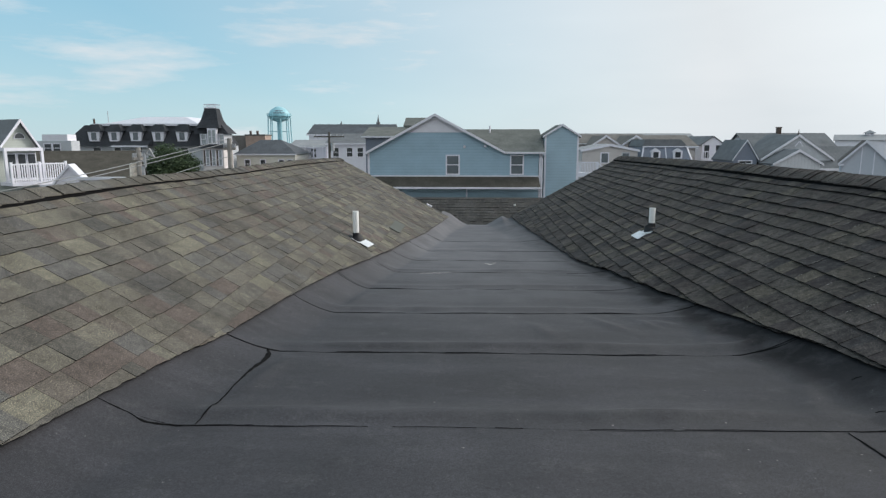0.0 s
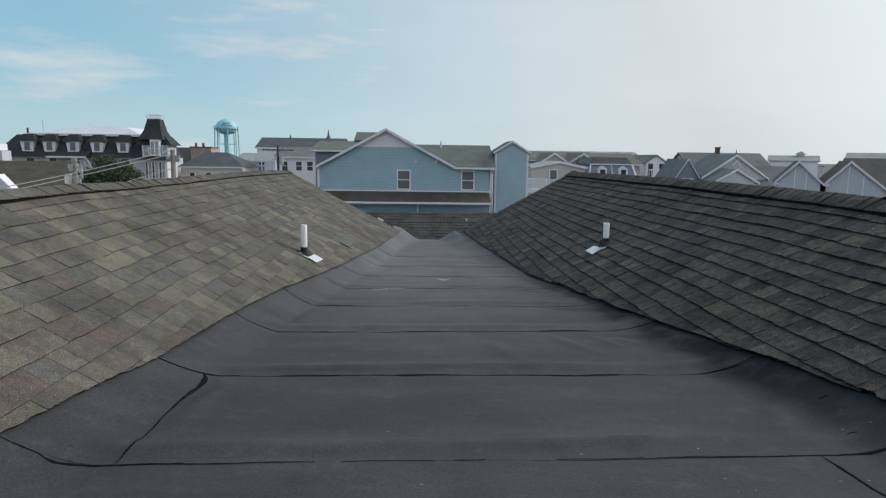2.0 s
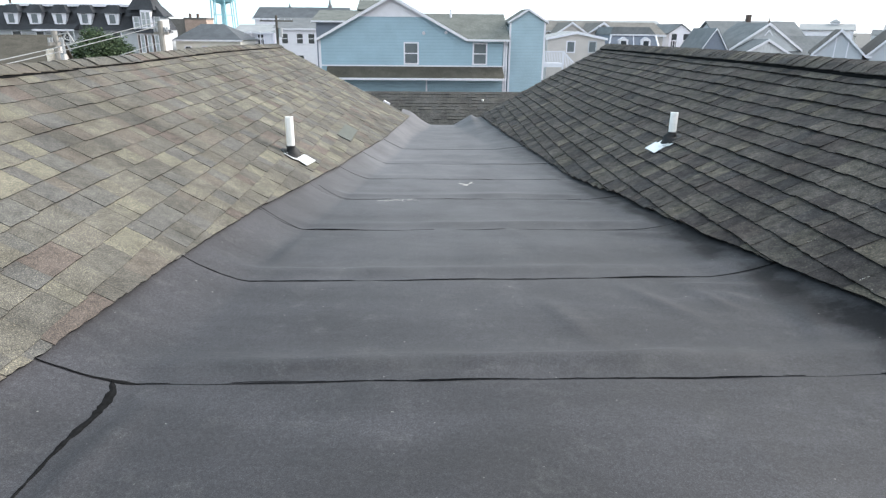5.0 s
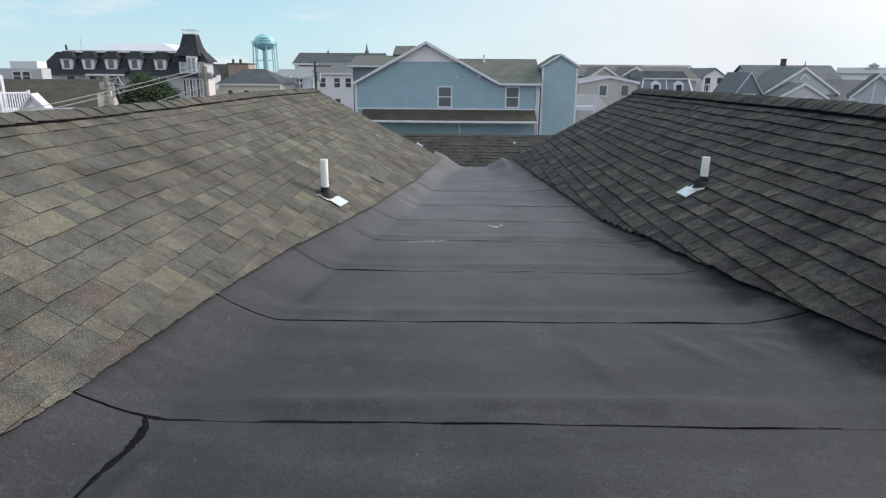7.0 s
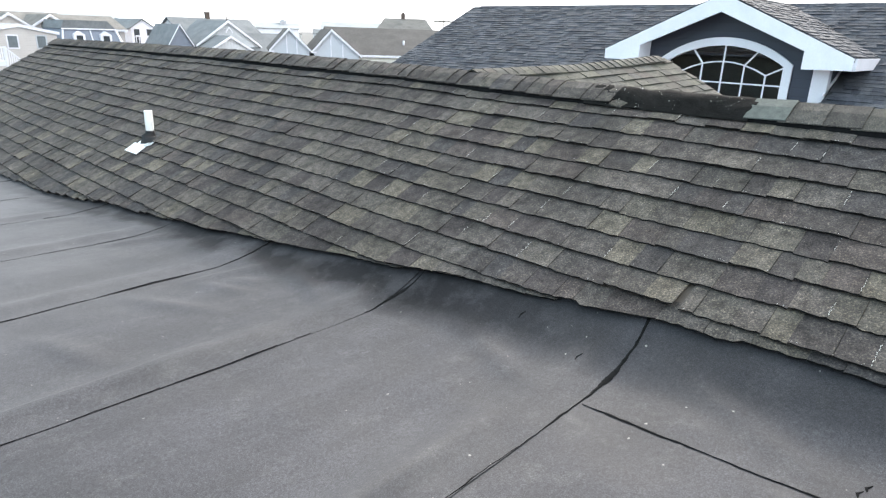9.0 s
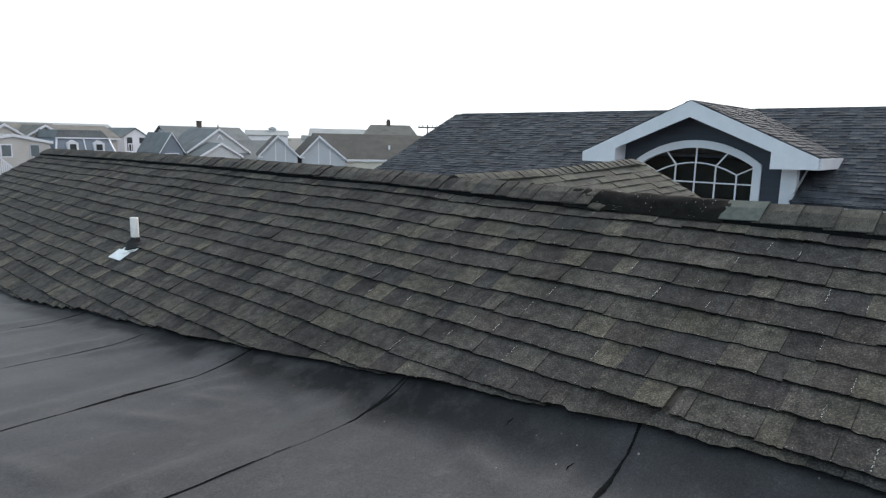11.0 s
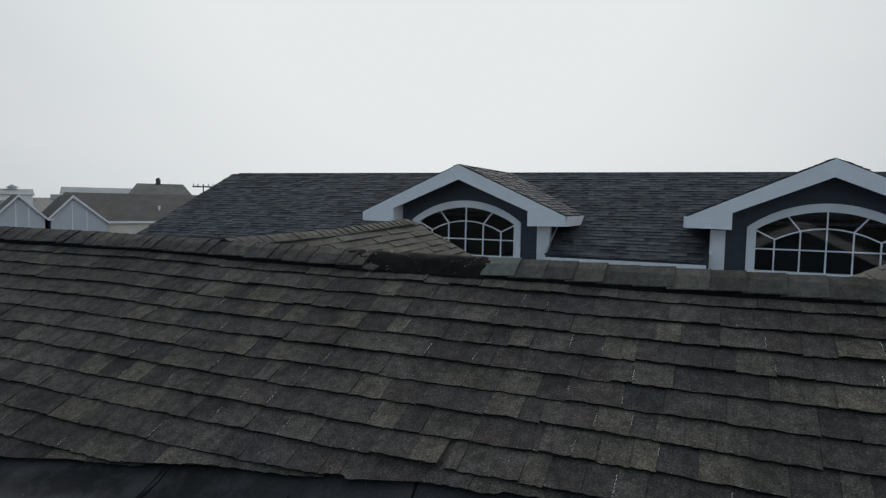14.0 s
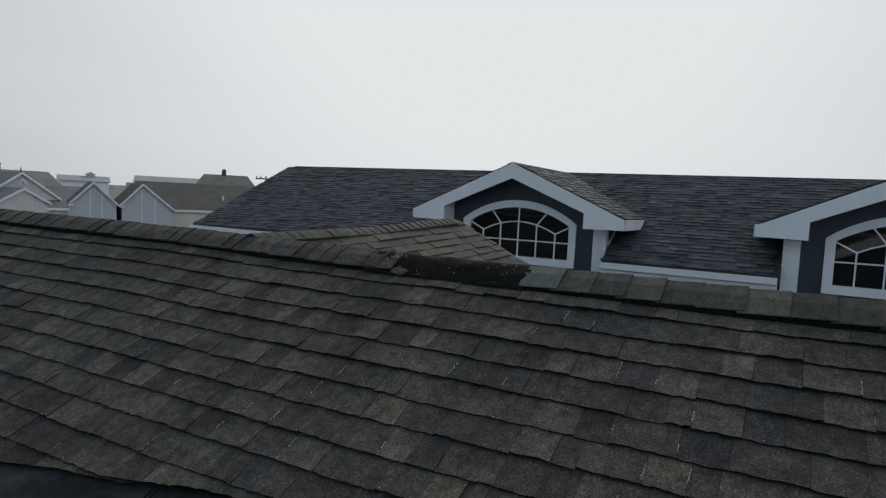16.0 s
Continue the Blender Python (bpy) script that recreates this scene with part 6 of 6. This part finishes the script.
porch = gable_house(-22.3, 88, 0, 5, 8, 0.35, 1.25, white, pale_roof, "white house with railed porch", across=True, windows=((-1.2, -1.2, 0.7, 1.2), (0.9, -1.2, 0.7, 1.2)))
part("porch_floor", Geo().box(-2.5, 2.5, -1.5, 0, 5.2, 5.35), white, porch)
for i in range(5):
    part("porch_post", Geo().box(-2.45 + i * 1.2, -2.33 + i * 1.2, -1.45, -1.33, 5.3, 6.9), white, porch)
part("porch_rail", Geo().box(-2.5, 2.5, -1.46, -1.38, 6.05, 6.15), white, porch)
for i in range(20):
    part("baluster", Geo().box(-2.4 + i * 0.25, -2.34 + i * 0.25, -1.44, -1.4, 5.35, 6.05), white, porch)
gable_house(-15.5, 82, 0, 5.2, 8, 0.9, 2.1, white, grey_roof, "white house with paired windows", across=True, windows=((-1.5, -0.9, 0.7, 1.1), (0.3, -0.9, 0.7, 1.1), (1.7, -0.9, 0.7, 1.1), (-1.5, -3.4, 0.7, 1.1), (0.3, -3.4, 0.7, 1.1)))


# ---- poles and wires ----
def utility_pole(x, y, top, arm, yaw, label, tank=True, wood=pole_wood, thick=0.17, drop=0.47):
    p = thing("utility_pole", pose(x, y, GROUND, 0, 0, yaw), label, "utility pole", "utility poles")
    H = top - GROUND
    part("pole", Geo().tube([(0, 0, 0), (0, 0, H)], [thick, thick * 0.7], 10), wood, p)
    part("crossarm", Geo().box(-arm, arm, -0.06, 0.06, H - drop - 0.13, H - drop), wood, p)
    for i in (-0.9, -0.5, 0.5, 0.9):
        part("insulator", Geo().tube([(i * arm, 0, H - drop), (i * arm, 0, H - drop + 0.19)], 0.05, 8), steel, p)
    if tank:
        part("transformer", Geo().tube([(0.35, -0.1, H - 2.1), (0.35, -0.1, H - 1.2)], 0.22, 12), steel, p)
    return p


near_pole = utility_pole(-15.85, 30.2, 0.8, 0.35, 70, "leaning grey wooden utility pole with a rusty white transformer", False)
part("transformer", Geo().tube([(-0.05, 0.32, 5.85), (-0.05, 0.32, 5.9), (-0.05, 0.32, 6.5), (-0.05, 0.32, 6.55)], [0.15, 0.2, 0.2, 0.12], 14), rusty, near_pole, "white transformer with rust stains")
part("bracket", Geo().beam((0.0, 0, 6.6), (-0.1, -0.55, 6.75), 0.05, 0.05).tube([(-0.1, -0.5, 6.35), (-0.1, -0.5, 6.95)], 0.06, 8).tube([(-0.1, -0.35, 5.9), (-0.1, -0.35, 6.4)], 0.08, 8), steel, near_pole, "metal bracket with insulators")
g = Geo()
for a, b in (((0.34, 7.0), (0.55, 7.26)), ((0.55, 7.26), (0.77, 6.84)), ((0.77, 6.84), (0.34, 7.0)), ((0.0, 7.12), (0.55, 7.22)), ((0.0, 6.8), (0.4, 6.97))):
    g.beam((0.342 * a[0], -0.94 * a[0], a[1]), (0.342 * b[0], -0.94 * b[0], b[1]), 0.05, 0.05)
part("cable_bracket", g, wire_mat, near_pole, "pale triangular cable bracket")
utility_pole(-12.0, 32, 1.25, 0.3, 10, "bare grey wooden utility pole", False)
utility_pole(-15.2, 70, 2.1, 1.65, 10, "dark wooden utility pole with crossarm and transformer", wood=dark_wood)
utility_pole(45.4, 45.7, 2.5, 0.95, -45, "far wooden utility pole with crossarm", False, dark_wood, 0.08, 0.2)
wires = ((-19.5, 24.0, -1.1, -12.0, 32, 1.22), (-19.3, 24.0, -1.25, -12.0, 32, 1.05), (-17.5, 27.0, -1.5, -12.0, 32, 0.35))
for x0, y0, z0, x1, y1, z1 in wires:
    pts = [(x0 + (x1 - x0) * i / 20, y0 + (y1 - y0) * i / 20, z0 + (z1 - z0) * i / 20 - 0.12 * math.sin(math.pi * i / 20)) for i in range(21)]
    mid = Vector(pts[10])
    alone("overhead_cable", Geo().tube([Vector(q) - mid for q in pts], 0.018, 6), wire_mat, Matrix.Translation(mid), "pale sagging overhead cable", "cable", "overhead cables")


# ---- tree ----
def tree(x, y, height, spread, seed):
    rnd = random.Random(seed)
    t = thing("tree", pose(x, y, GROUND), "dense dark green broadleaf tree beside the hotel", "tree")
    g = Geo().tube([(0, 0, 0), (0.1, 0, height * 0.3), (0, 0.1, height * 0.62)], [0.28, 0.2, 0.1], 10)
    for i in range(7):
        a = i * 0.9
        g.tube([(0.05, 0.05, height * (0.3 + 0.04 * i)), (math.cos(a) * spread * 0.4, math.sin(a) * spread * 0.4, height * (0.5 + 0.04 * i)), (math.cos(a) * spread * 0.75, math.sin(a) * spread * 0.75, height * (0.62 + 0.03 * i))], [0.1, 0.06, 0.02], 7)
    part("trunk", g, bark, t)
    g = Geo()
    clumps = []
    for _ in range(115):
        a, r, k = rnd.uniform(0, 6.283), spread * math.sqrt(rnd.random()), rnd.random()
        clumps.append(Vector((r * math.cos(a), r * math.sin(a), height * (0.5 + 0.46 * k * (1 - 0.45 * (r / spread) ** 2)))))
    for c in clumps:
        for _ in range(150):
            d = Vector((rnd.gauss(0, 0.30), rnd.gauss(0, 0.30), rnd.gauss(0, 0.24)))
            s = rnd.uniform(0.07, 0.16)
            u = Vector((rnd.gauss(0, 1), rnd.gauss(0, 1), rnd.gauss(0, 0.6))).normalized()
            w = u.orthogonal().normalized()
            p = c + d
            g.add([p - u * s, p + w * s * 0.5, p + u * s, p - w * s * 0.5], [(0, 1, 2, 3)])
    part("crown", g, leaf_mat, t, kind="stuff")


tree(-27.05, 57, 7.5, 2.0, 4)

# ---- lawn, parked cars and the far town ----
alone("lawn", Geo().box(-4, 4, -5, 5, 0, 0.06), grass_mat, pose(-13.0, 62, GROUND), "mown lawn between the houses", "lawn", kind="structure")


def car(x, y, yaw, paint, label):
    c = thing("car", pose(x, y, GROUND, 0, 0, yaw), label, "car", "parked cars")
    part("body", Geo().prism([(-2.1, 0.35), (2.1, 0.35), (2.15, 0.8), (1.2, 0.95), (0.6, 1.42), (-1.1, 1.45), (-1.9, 0.98), (-2.15, 0.85)], -0.85, 0.85), paint, c)
    part("side_glass", Geo().prism([(1.0, 0.98), (0.52, 1.36), (-1.05, 1.38), (-1.6, 0.98)], -0.87, 0.87), dark_glass, c)
    for wx in (-1.35, 1.35):
        for wy in (-0.8, 0.8):
            part("wheel", Geo().tube([(wx, wy - 0.1, 0.32), (wx, wy + 0.1, 0.32)], 0.32, 16), rubber, c)


car(-13.6, 72, 20, white, "white parked car by the lawn")
car(-16.8, 75, 20, steel, "silver parked car by the lawn")

rnd = random.Random(77)
for i in range(26):
    a = radians(-52 + i * 4.6 + rnd.uniform(-1.5, 1.5))
    dist = rnd.uniform(150, 260)
    x, y = dist * math.sin(a), dist * math.cos(a)
    if -40 < math.degrees(a) < -8 and rnd.random() < 0.5:
        continue
    top = rnd.uniform(0.6, 2.0)
    gable_house(x, y, -math.degrees(a), rnd.uniform(9, 18), 9, top - rnd.uniform(1.2, 2.0), top, rnd.choice((white, cream, beige, grey_lap)), rnd.choice((brown_roof, grey_roof, grey_roof)), "distant hazy town house", across=rnd.random() < 0.75, group="distant town houses", rake=0)
